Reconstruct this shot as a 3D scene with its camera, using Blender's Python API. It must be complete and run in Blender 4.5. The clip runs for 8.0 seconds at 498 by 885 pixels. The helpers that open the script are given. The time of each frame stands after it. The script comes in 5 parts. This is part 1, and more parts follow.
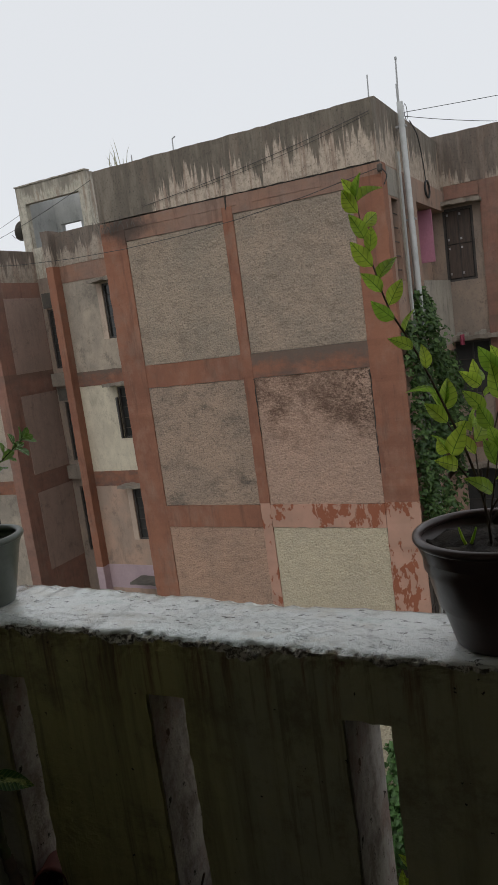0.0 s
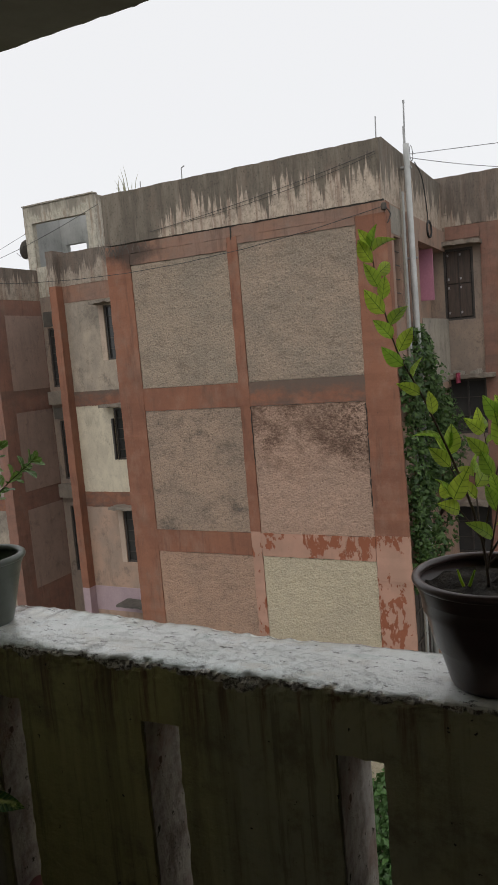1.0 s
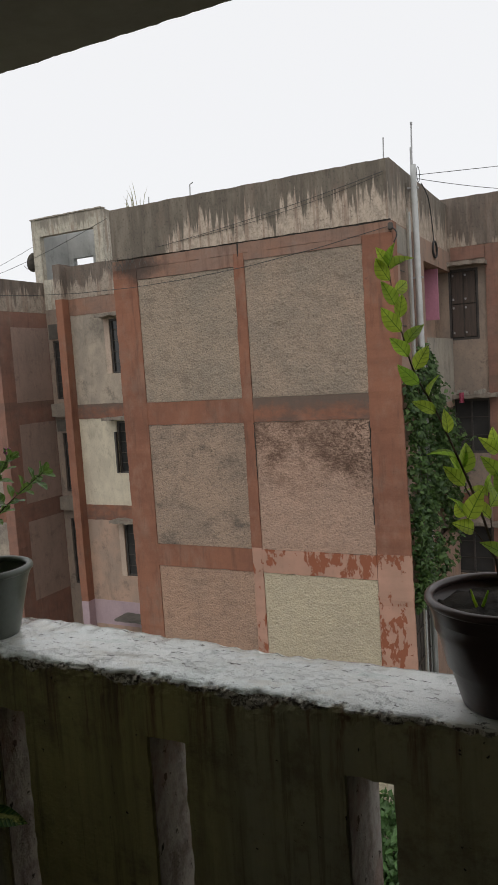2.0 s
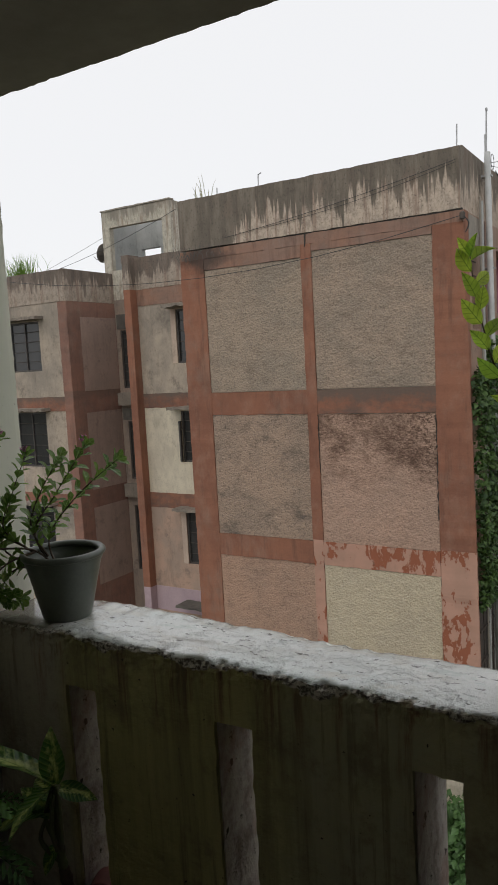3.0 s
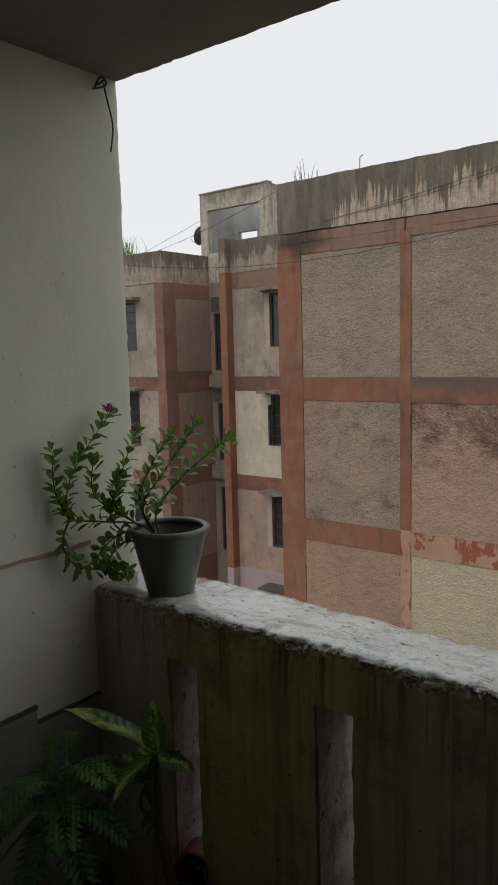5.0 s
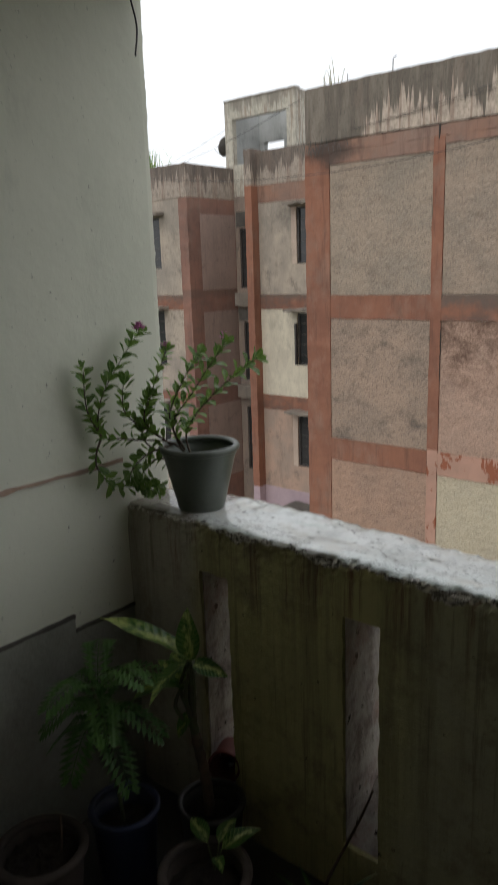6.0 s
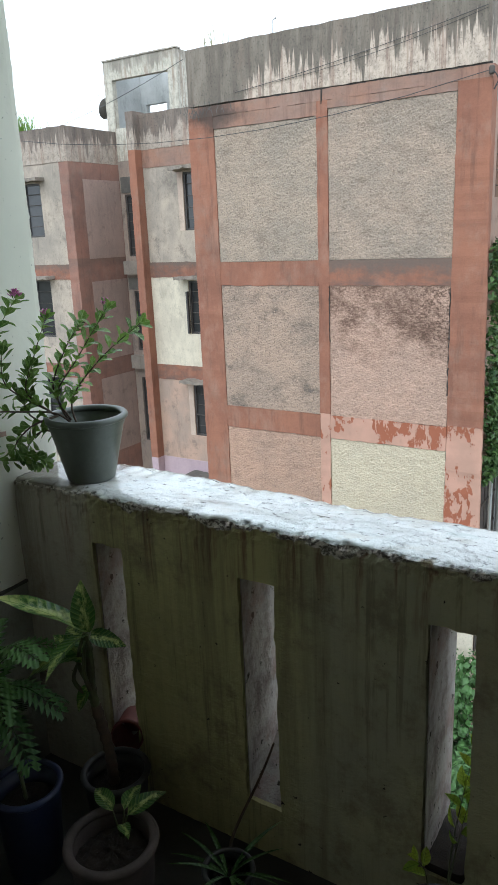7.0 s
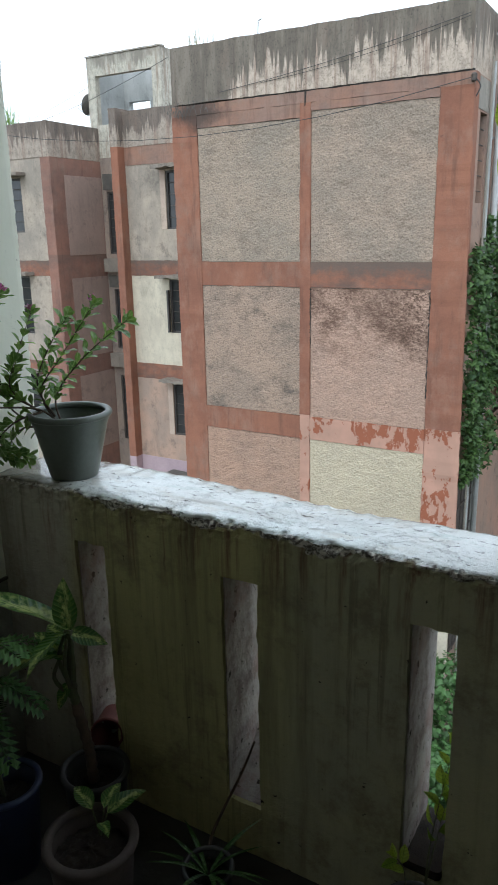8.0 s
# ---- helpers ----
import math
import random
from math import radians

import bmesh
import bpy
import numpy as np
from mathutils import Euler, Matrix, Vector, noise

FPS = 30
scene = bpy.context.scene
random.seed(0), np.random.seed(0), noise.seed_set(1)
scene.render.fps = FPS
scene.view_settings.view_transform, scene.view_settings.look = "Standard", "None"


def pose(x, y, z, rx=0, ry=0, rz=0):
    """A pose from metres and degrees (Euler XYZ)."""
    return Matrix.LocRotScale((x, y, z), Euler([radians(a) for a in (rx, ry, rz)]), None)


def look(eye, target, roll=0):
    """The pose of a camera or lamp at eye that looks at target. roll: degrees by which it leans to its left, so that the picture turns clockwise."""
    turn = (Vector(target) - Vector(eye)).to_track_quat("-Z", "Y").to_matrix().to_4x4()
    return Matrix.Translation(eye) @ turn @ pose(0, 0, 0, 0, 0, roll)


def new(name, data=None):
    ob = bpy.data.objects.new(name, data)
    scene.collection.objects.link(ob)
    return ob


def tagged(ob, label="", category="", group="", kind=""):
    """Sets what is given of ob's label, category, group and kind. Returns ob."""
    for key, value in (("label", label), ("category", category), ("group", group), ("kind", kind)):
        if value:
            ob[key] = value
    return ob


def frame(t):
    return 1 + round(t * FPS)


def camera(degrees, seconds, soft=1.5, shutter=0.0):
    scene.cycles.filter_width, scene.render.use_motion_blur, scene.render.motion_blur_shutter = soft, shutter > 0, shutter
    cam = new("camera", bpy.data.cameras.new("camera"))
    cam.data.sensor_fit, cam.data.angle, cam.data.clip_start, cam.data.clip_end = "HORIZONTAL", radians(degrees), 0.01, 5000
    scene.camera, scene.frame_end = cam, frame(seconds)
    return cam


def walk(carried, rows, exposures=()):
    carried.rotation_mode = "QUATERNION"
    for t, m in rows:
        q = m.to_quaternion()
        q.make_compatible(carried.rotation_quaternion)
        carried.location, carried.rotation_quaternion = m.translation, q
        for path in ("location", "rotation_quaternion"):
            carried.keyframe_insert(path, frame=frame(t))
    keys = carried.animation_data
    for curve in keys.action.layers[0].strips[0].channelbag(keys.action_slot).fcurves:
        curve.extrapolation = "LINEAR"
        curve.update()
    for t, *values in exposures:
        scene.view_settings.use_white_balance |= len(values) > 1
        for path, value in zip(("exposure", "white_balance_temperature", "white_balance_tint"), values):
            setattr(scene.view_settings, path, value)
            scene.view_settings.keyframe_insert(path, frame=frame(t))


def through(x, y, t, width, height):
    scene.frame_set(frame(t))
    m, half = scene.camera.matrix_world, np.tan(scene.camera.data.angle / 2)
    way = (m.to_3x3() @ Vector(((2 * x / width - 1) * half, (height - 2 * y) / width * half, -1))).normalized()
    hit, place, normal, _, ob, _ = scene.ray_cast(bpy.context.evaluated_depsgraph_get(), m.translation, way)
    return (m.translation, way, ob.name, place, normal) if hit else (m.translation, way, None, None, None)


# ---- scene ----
cam = camera(37.4, 8.0, soft=1.2, shutter=0.4)
PATH = [
    (0, (0.161, 0.199, 1.743), (-0.749, 1.953, 1.435), -7.6),
    (0.5, (0.156, 0.191, 1.748), (-0.761, 1.944, 1.456), -6.9),
    (0.8, (0.15, 0.164, 1.763), (-0.744, 1.934, 1.505), -5.4),
    (1, (0.148, 0.141, 1.774), (-0.741, 1.917, 1.535), -4.8),
    (1.2, (0.142, 0.138, 1.774), (-0.736, 1.92, 1.542), -4.3),
    (2.3, (0.113, 0.121, 1.776), (-0.8, 1.89, 1.586), -3.2),
    (2.5, (0.109, 0.115, 1.778), (-0.848, 1.86, 1.585), -3.3),
    (3, (0.096, 0.11, 1.776), (-0.942, 1.806, 1.566), -3.1),
    (3.5, (0.091, 0.105, 1.779), (-0.982, 1.78, 1.569), -3.5),
    (4, (0.072, 0.089, 1.779), (-1.106, 1.693, 1.574), -2.8),
    (4.5, (0.057, 0.081, 1.774), (-1.189, 1.631, 1.565), -1.7),
    (4.7, (0.033, 0.08, 1.773), (-1.209, 1.633, 1.557), -1.7),
    (5.8, (0.029, 0.052, 1.78), (-1.19, 1.59, 1.391), -1.1),
    (6, (0.022, 0.061, 1.771), (-1.241, 1.544, 1.317), -1.9),
    (6.2, (0.031, 0.073, 1.758), (-1.191, 1.557, 1.206), -2.7),
    (6.3, (0.036, 0.075, 1.753), (-1.157, 1.585, 1.209), -3.2),
    (6.5, (0.041, 0.084, 1.746), (-1.093, 1.639, 1.201), -4.0),
    (6.7, (0.044, 0.084, 1.747), (-1.046, 1.668, 1.198), -3.2),
    (7, (0.042, 0.083, 1.753), (-0.988, 1.709, 1.209), -2.4),
    (7.5, (0.036, 0.075, 1.754), (-0.993, 1.703, 1.214), -2.3),
    (8, (0.027, 0.066, 1.752), (-0.952, 1.723, 1.207), -1.1),
]

EXPOSURES = [(0, 0.0, 6600, 10), (0.5, 0.08, 6800, 11), (1.0, 0.17, 6800, 11), (2.4, 0.2, 6800, 11), (3.5, 0.17, 6800, 11), (4.0, 0.08, 6800, 11), (4.7, 0.08, 6800, 11), (5.8, 0.15, 6800, 11), (6.0, 0.5, 6600, 10), (6.2, 0.9, 6250, 7), (6.4, 1.38, 5930, 5), (6.6, 1.42, 5830, 5), (7.0, 1.42, 5830, 5), (7.5, 1.42, 5830, 5), (8.0, 1.15, 5830, 5)]
walk(cam, [(t, look(eye, target, roll)) for t, eye, target, roll in PATH], EXPOSURES)

# ---- world and light: an overcast, rainy sky ----
world = bpy.data.worlds.new("overcast_sky")
scene.world = world
world.use_nodes = True
wn, wl = world.node_tree.nodes, world.node_tree.links
sky = wn.new("ShaderNodeTexSky")
sky.sky_type, sky.sun_disc, sky.sun_elevation, sky.sun_rotation = "NISHITA", False, radians(55), radians(200)
dim = wn.new("ShaderNodeMix")
dim.data_type = "RGBA"
dim.inputs["Factor"].default_value = 0.93
wl.new(sky.outputs[0], dim.inputs["A"])
dim.inputs["B"].default_value = (6.9, 7.15, 7.5, 1)
wl.new(dim.outputs["Result"], wn["Background"].inputs["Color"])
wn["Background"].inputs["Strength"].default_value = 0.115
sun = new("sun", bpy.data.lights.new("sun", "SUN"))
sun.data.energy, sun.data.angle, sun.data.color = 0.5, radians(40), (1, 0.97, 0.93)
sun.matrix_world = look((2, -12, 25), (-3, 10, 0))


# ---- small helpers ----
def part(name, bm, material, parent=None, label="", smooth=False):
    """Links a bmesh as one mesh object under a thing or a part."""
    me = bpy.data.meshes.new(name)
    bm.normal_update()
    bm.to_mesh(me)
    bm.free()
    return piece(name, me, material, parent, label, smooth)


def world_pose(ob):
    """Where an object stands, with its parents."""
    return world_pose(ob.parent) @ ob.matrix_parent_inverse @ ob.matrix_basis if ob.parent else ob.matrix_basis.copy()


def piece(name, me, material, parent=None, label="", smooth=False, m=None):
    """Links mesh data, which alike pieces share, as one object."""
    if material and not me.materials:
        me.materials.append(material)
    if smooth:
        me.polygons.foreach_set("use_smooth", [True] * len(me.polygons))
    ob = new(name, me)
    ob.parent = parent
    if parent:
        ob.matrix_parent_inverse = world_pose(parent).inverted()
    if m is not None:
        ob.matrix_basis = m
    if label:
        ob["label"] = label
    return ob


def empty(name, place, label, category, group="", kind=""):
    ob = new(name)
    ob.location = place
    ob.empty_display_size = 0.1
    return tagged(ob, label, category, group, kind)


def box(bm, x0, x1, y0, y1, z0, z1, bevel=0.0):
    m = Matrix.Translation(((x0 + x1) / 2, (y0 + y1) / 2, (z0 + z1) / 2)) @ Matrix.Diagonal((x1 - x0, y1 - y0, z1 - z0, 1))
    made = bmesh.ops.create_cube(bm, size=1, matrix=m)
    if bevel:
        edges = list({e for v in made["verts"] for e in v.link_edges})
        bmesh.ops.bevel(bm, geom=edges, offset=bevel, segments=1, affect="EDGES")
    return bm


def boxed(*dims, bevel=0.0):
    return box(bmesh.new(), *dims, bevel=bevel)


def lathe(bm, profile, around=40, centre=(0, 0, 0)):
    """Turns a profile of (radius, height) round the upright axis."""
    rings = []
    for r, z in profile:
        rings.append([bm.verts.new((centre[0] + r * math.cos(2 * math.pi * k / around), centre[1] + r * math.sin(2 * math.pi * k / around), centre[2] + z)) for k in range(around)])
    for a, b in zip(rings, rings[1:]):
        for k in range(around):
            bm.faces.new((a[k], a[(k + 1) % around], b[(k + 1) % around], b[k]))
    return rings


def tube(bm, points, radii, around=8):
    """A tapering tube along points, closed at its ends."""
    pts = [Vector(p) for p in points]
    rings, side = [], None
    for i, p in enumerate(pts):
        ahead = (pts[min(i + 1, len(pts) - 1)] - pts[max(i - 1, 0)]).normalized()
        if side is None:
            side = ahead.cross(Vector((0.3, 0.2, 1)) if abs(ahead.z) < 0.9 else Vector((1, 0.1, 0))).normalized()
        side = (side - ahead * side.dot(ahead)).normalized()
        up = ahead.cross(side)
        r = radii[i] if isinstance(radii, (list, tuple)) else radii
        rings.append([bm.verts.new(p + r * (side * math.cos(2 * math.pi * k / around) + up * math.sin(2 * math.pi * k / around))) for k in range(around)])
    for a, b in zip(rings, rings[1:]):
        for k in range(around):
            bm.faces.new((a[k], a[(k + 1) % around], b[(k + 1) % around], b[k]))
    bm.faces.new(rings[0][::-1])
    bm.faces.new(rings[-1])
    return bm


def arc(a, b, sag, n=14):
    """Points of a wire that sags between a and b."""
    a, b = Vector(a), Vector(b)
    return [a.lerp(b, k / n) - Vector((0, 0, sag * 4 * (k / n) * (1 - k / n))) for k in range(n + 1)]


# ---- materials ----
class Look:
    """A node material under construction."""

    def __init__(self, name, roughness=0.85, metallic=0.0):
        self.m = bpy.data.materials.new(name)
        self.m.use_nodes = True
        self.n, self.l = self.m.node_tree.nodes, self.m.node_tree.links
        self.shader = self.n["Principled BSDF"]
        self.shader.inputs["Roughness"].default_value = roughness
        self.shader.inputs["Metallic"].default_value = metallic
        self.place = self.n.new("ShaderNodeTexCoord").outputs["Object"]

    def put(self, socket, value):
        if hasattr(value, "is_linked"):
            self.l.new(value, socket)
        else:
            socket.default_value = (*value, 1) if isinstance(value, tuple) and len(value) == 3 and socket.type == "RGBA" else value

    def noise(self, scale, stretch=(1, 1, 1), detail=5.0, rough=0.6, shift=(0, 0, 0)):
        mp = self.n.new("ShaderNodeMapping")
        self.l.new(self.place, mp.inputs["Vector"])
        mp.inputs["Scale"].default_value = stretch
        mp.inputs["Location"].default_value = shift
        t = self.n.new("ShaderNodeTexNoise")
        self.l.new(mp.outputs[0], t.inputs["Vector"])
        t.inputs["Scale"].default_value, t.inputs["Detail"].default_value, t.inputs["Roughness"].default_value = scale, detail, rough
        return t.outputs["Fac"]

    def cells(self, scale, stretch=(1, 1, 1), feature="F1"):
        mp = self.n.new("ShaderNodeMapping")
        self.l.new(self.place, mp.inputs["Vector"])
        mp.inputs["Scale"].default_value = stretch
        t = self.n.new("ShaderNodeTexVoronoi")
        t.feature = feature
        self.l.new(mp.outputs[0], t.inputs["Vector"])
        t.inputs["Scale"].default_value = scale
        return t.outputs["Distance"]

    def axis(self, which):
        s = self.n.new("ShaderNodeSeparateXYZ")
        self.l.new(self.place, s.inputs[0])
        return s.outputs[which]

    def map(self, value, a, b, c=0.0, d=1.0, smooth=True):
        r = self.n.new("ShaderNodeMapRange")
        r.interpolation_type = "SMOOTHSTEP" if smooth else "LINEAR"
        for k, v in zip(("Value", "From Min", "From Max", "To Min", "To Max"), (value, a, b, c, d)):
            self.put(r.inputs[k], v)
        return r.outputs[0]

    def math(self, op, a, b=0.0):
        r = self.n.new("ShaderNodeMath")
        r.operation = op
        self.put(r.inputs[0], a)
        self.put(r.inputs[1], b)
        return r.outputs[0]

    def mix(self, factor, a, b, how="MIX"):
        r = self.n.new("ShaderNodeMix")
        r.data_type, r.blend_type = "RGBA", how
        self.put(r.inputs["Factor"], factor)
        self.put(r.inputs["A"], a)
        self.put(r.inputs["B"], b)
        return r.outputs["Result"]

    def random(self):
        return self.n.new("ShaderNodeObjectInfo").outputs["Random"]

    def island(self):
        return self.n.new("ShaderNodeNewGeometry").outputs["Random Per Island"]

    def bump(self, height, depth, strength=1.0):
        b = self.n.new("ShaderNodeBump")
        b.inputs["Strength"].default_value, b.inputs["Distance"].default_value = strength, depth
        self.put(b.inputs["Height"], height)
        self.l.new(b.outputs[0], self.shader.inputs["Normal"])

    def done(self, colour, roughness=None):
        self.put(self.shader.inputs["Base Color"], colour)
        if roughness is not None:
            self.put(self.shader.inputs["Roughness"], roughness)
        return self.m


def plain(name, a, b, scale=6.0, roughness=0.8, depth=0.002, metallic=0.0, stretch=(1, 1, 1)):
    """A surface that wanders between two colours, with fine grain."""
    k = Look(name, roughness, metallic)
    big, fine = k.noise(scale, stretch), k.noise(scale * 14, detail=3)
    c = k.mix(k.map(big, 0.3, 0.7), a, b)
    c = k.mix(0.35, c, k.mix(fine, (0.25, 0.25, 0.25), (1, 1, 1)), "MULTIPLY")
    k.bump(k.math("ADD", big, k.math("MULTIPLY", fine, 0.5)), depth)
    return k.done(c)


def pebble(name, a, b, dark, soot=(0, 0, 0), soot_at=None, amount=0.5):
    """Rough pebble-dash render with weathering; soot_at: height of a black run-off cloud."""
    k = Look(name, 0.95)
    grit, lump, stain = k.cells(27), k.noise(22, detail=5, rough=0.65), k.noise(0.8, (1, 1, 1.1), 8, 0.72)
    smear = k.noise(1.7, (0.8, 0.8, 1.3), 9, 0.76, (4, 2, 9))
    c = k.mix(k.map(stain, 0.38, 0.62), a, b)
    c = k.mix(k.math("MULTIPLY", k.map(smear, 0.5, 0.68), amount), c, dark)
    c = k.mix(k.map(k.noise(6.5, (0.75, 0.75, 1.25), 7, 0.78, (1, 4, 2)), 0.5, 0.68, 0, 0.4), c, dark)
    c = k.mix(k.map(k.noise(24, detail=5, rough=0.74), 0.52, 0.64, 0, 0.6), c, tuple(v * 0.75 for v in dark))
    c = k.mix(k.map(k.noise(31, detail=4, shift=(3, 1, 2)), 0.54, 0.7, 0, 0.42), c, tuple(min(0.62, v * 1.35) for v in a))
    c = k.mix(k.map(grit, 0.0, 0.55, 0.22, 0), c, tuple(v * 0.6 for v in dark))
    if soot_at is not None:
        cloud = k.noise(1.35, (1, 1, 1.3), 9, 0.72, (2.3, 0, 0.7))
        speck = k.noise(26, (0.8, 0.8, 1.2), 4, 0.75, (7, 0, 0))
        low = k.map(k.math("ADD", k.axis("Z"), k.math("MULTIPLY", cloud, 1.9)), soot_at + 0.5, soot_at + 1.35)
        c = k.mix(k.math("MULTIPLY", low, k.map(k.math("ADD", k.math("MULTIPLY", speck, 0.7), cloud), 0.66, 1.02)), c, soot)
        side = k.math("MULTIPLY", k.map(k.axis("X"), -4.9, -4.0), k.map(k.axis("Z"), -1.0, -0.1))
        c = k.mix(k.math("MULTIPLY", side, k.map(speck, 0.48, 0.6, 0, 0.85)), c, tuple(v * 0.7 for v in soot))
    k.bump(k.math("ADD", k.math("MULTIPLY", grit, 0.9), k.math("MULTIPLY", lump, 0.8)), 0.019, 0.7)
    return k.done(c)


def stained(name, a, b, dark, amount=0.6, patch=None):
    """Old lime plaster: clouds, vertical rain runs, specks; patch: colour where the coat has come away."""
    k = Look(name, 0.92)
    cloud, run = k.noise(1.1, (1, 1, 0.8), 8, 0.72), k.noise(3.0, (1.3, 1.3, 0.34), 8, 0.74)
    fine = k.noise(24, detail=4, rough=0.7)
    c = k.mix(k.map(cloud, 0.36, 0.62), a, b)
    c = k.mix(k.math("MULTIPLY", k.map(run, 0.5, 0.72), amount), c, dark)
    c = k.mix(k.map(k.noise(2.3, (1, 1, 0.9), 9, 0.78, (6, 3, 1)), 0.54, 0.66, 0, amount), c, dark)
    if patch:
        c = k.mix(k.map(k.noise(1.9, (1, 1, 0.7), 6, 0.66, (2, 8, 4)), 0.6, 0.615), c, patch)
    c = k.mix(k.map(fine, 0.55, 0.75, 0, 0.5), c, tuple(v * 0.8 for v in dark))
    k.bump(k.math("ADD", cloud, k.math("MULTIPLY", fine, 0.3)), 0.012)
    return k.done(c)


def ochre(name, a=(0.335, 0.145, 0.088), b=(0.258, 0.112, 0.071), stain=0.5, sooty=0.0, faded=(0.37, 0.215, 0.155)):
    """Red oxide wall paint, faded and rain-stained."""
    k = Look(name, 0.9)
    big, run, fine = k.noise(0.8, detail=7, rough=0.7), k.noise(4.2, (1.7, 1.7, 0.18), 6, 0.7), k.noise(26, detail=4, rough=0.7)
    c = k.mix(k.map(big, 0.36, 0.64), a, b)
    c = k.mix(k.map(k.noise(1.8, (1, 1, 0.6), 8, 0.75, (5, 2, 1)), 0.48, 0.68, 0, 0.5), c, faded)
    c = k.mix(k.map(k.noise(1.1, (1, 1, 0.8), 8, 0.74, (2, 9, 6)), 0.52, 0.68, 0, 0.4), c, (0.28, 0.2, 0.155))
    c = k.mix(k.map(run, 0.5, 0.74, 0, stain), c, (0.1, 0.06, 0.045))
    c = k.mix(k.map(k.noise(7, detail=8, rough=0.8, shift=(1, 7, 3)), 0.6, 0.7, 0, 0.6), c, (0.09, 0.06, 0.05))
    # damp black stain under the end of the roof joint
    far = k.math("ADD", k.math("MULTIPLY", k.math("ABSOLUTE", k.math("ADD", k.axis("X"), 8.62)), 0.6), k.math("ABSOLUTE", k.math("SUBTRACT", k.axis("Z"), 4.02)))
    far = k.math("ADD", far, k.math("MULTIPLY", k.noise(5, detail=7, rough=0.78, shift=(4, 4, 1)), 0.6))
    c = k.mix(k.map(far, 0.9, 0.45, 0, 0.85), c, (0.06, 0.047, 0.04))
    if sooty:
        c = k.mix(k.map(k.noise(1.9, (0.8, 1, 1.4), 9, 0.8), 0.42, 0.66, 0, sooty), c, (0.14, 0.1, 0.082))
        ledge = k.math("ADD", k.axis("Z"), k.math("MULTIPLY", k.noise(6, (0.8, 1, 1), 9, 0.78, (7, 3, 3)), 0.7))
        c = k.mix(k.math("MULTIPLY", k.map(ledge, 1.27, 1.5, 0, sooty), k.map(k.axis("Z"), 1.3, 1.26)), c, (0.15, 0.115, 0.094))
    c = k.mix(0.35, c, k.mix(fine, (0.35, 0.35, 0.35), (1, 1, 1)), "MULTIPLY")
    k.bump(k.math("ADD", big, k.math("MULTIPLY", fine, 0.35)), 0.01)
    return k.done(c)


def peeling(name):
    """Faded pink paint from which the red coat has flaked in patches."""
    k = Look(name, 0.85)
    flake = k.math("ADD", k.noise(5.0, (1.2, 1, 0.62), 7, 0.66, (0.4, 0, 0.9)), k.map(k.noise(1.5, (1, 1, 0.8), 2, 0.5, (0.2, 0, 1.4)), 0.36, 0.6, -0.09, 0.07))
    m = k.map(flake, 0.545, 0.56)
    c = k.mix(k.map(k.noise(1.6), 0.35, 0.65), (0.5, 0.285, 0.21), (0.42, 0.25, 0.185))
    c = k.mix(k.map(k.noise(6, (1, 1, 0.5)), 0.55, 0.8, 0, 0.4), c, (0.28, 0.17, 0.13))
    c = k.mix(m, c, (0.3, 0.1, 0.052))
    k.bump(k.math("SUBTRACT", k.math("MULTIPLY", k.noise(24), 0.3), m), 0.004)
    return k.done(c)


def weathered(name, pale, dark, edge, spread, fringe=4.0, left=None):
    """Grey cement with black rain streaks that run down from its top; edge: height at which they end."""
    k = Look(name, 0.93)
    fingers, thin = k.noise(fringe, (1.3, 1.3, 0.07), 3, 0.6), k.noise(fringe * 3.2, (1.3, 1.3, 0.05), 3, 0.6, (4, 1, 0))
    broad = k.noise(0.7, (1, 1, 0.2), 3)
    rim = edge
    for field, much in ((fingers, -3.4), (thin, -2.2), (broad, -0.8)):
        rim = k.math("ADD", k.math("MULTIPLY", k.math("SUBTRACT", field, 0.5), spread * much), rim)
    if left is not None:
        rim = k.math("SUBTRACT", rim, k.map(k.axis("X"), left + 0.35, left - 0.35, 0, 1.0))
    wet = k.map(k.math("SUBTRACT", k.axis("Z"), rim), -0.07, 0.08)
    grain = k.noise(9, (1, 1, 0.7), 8, 0.78)
    c = k.mix(k.map(grain, 0.4, 0.68), pale, tuple(v * 0.55 for v in pale))
    c = k.mix(k.map(k.noise(fringe * 2.1, (1.3, 1.3, 0.06), 4, 0.65, (9, 2, 0)), 0.52, 0.62, 0, 0.55), c, (0.24, 0.15, 0.11))
    soot = k.mix(k.map(k.noise(4, (1.2, 1.2, 0.2), 6, 0.7), 0.4, 0.66), dark, tuple(v * 2.1 for v in dark))
    soot = k.mix(k.map(k.noise(1.2, (1, 1, 0.5), 6, 0.7, (3, 3, 3)), 0.5, 0.7, 0, 0.6), soot, (0.19, 0.13, 0.1))
    c = k.mix(k.math("MULTIPLY", wet, k.map(grain, 0.25, 0.6, 0.98, 0.8)), c, soot)
    c = k.mix(k.map(k.noise(30, detail=3), 0.56, 0.72, 0, 0.6), c, tuple(v * 0.6 for v in dark))
    k.bump(grain, 0.02)
    return k.done(c)


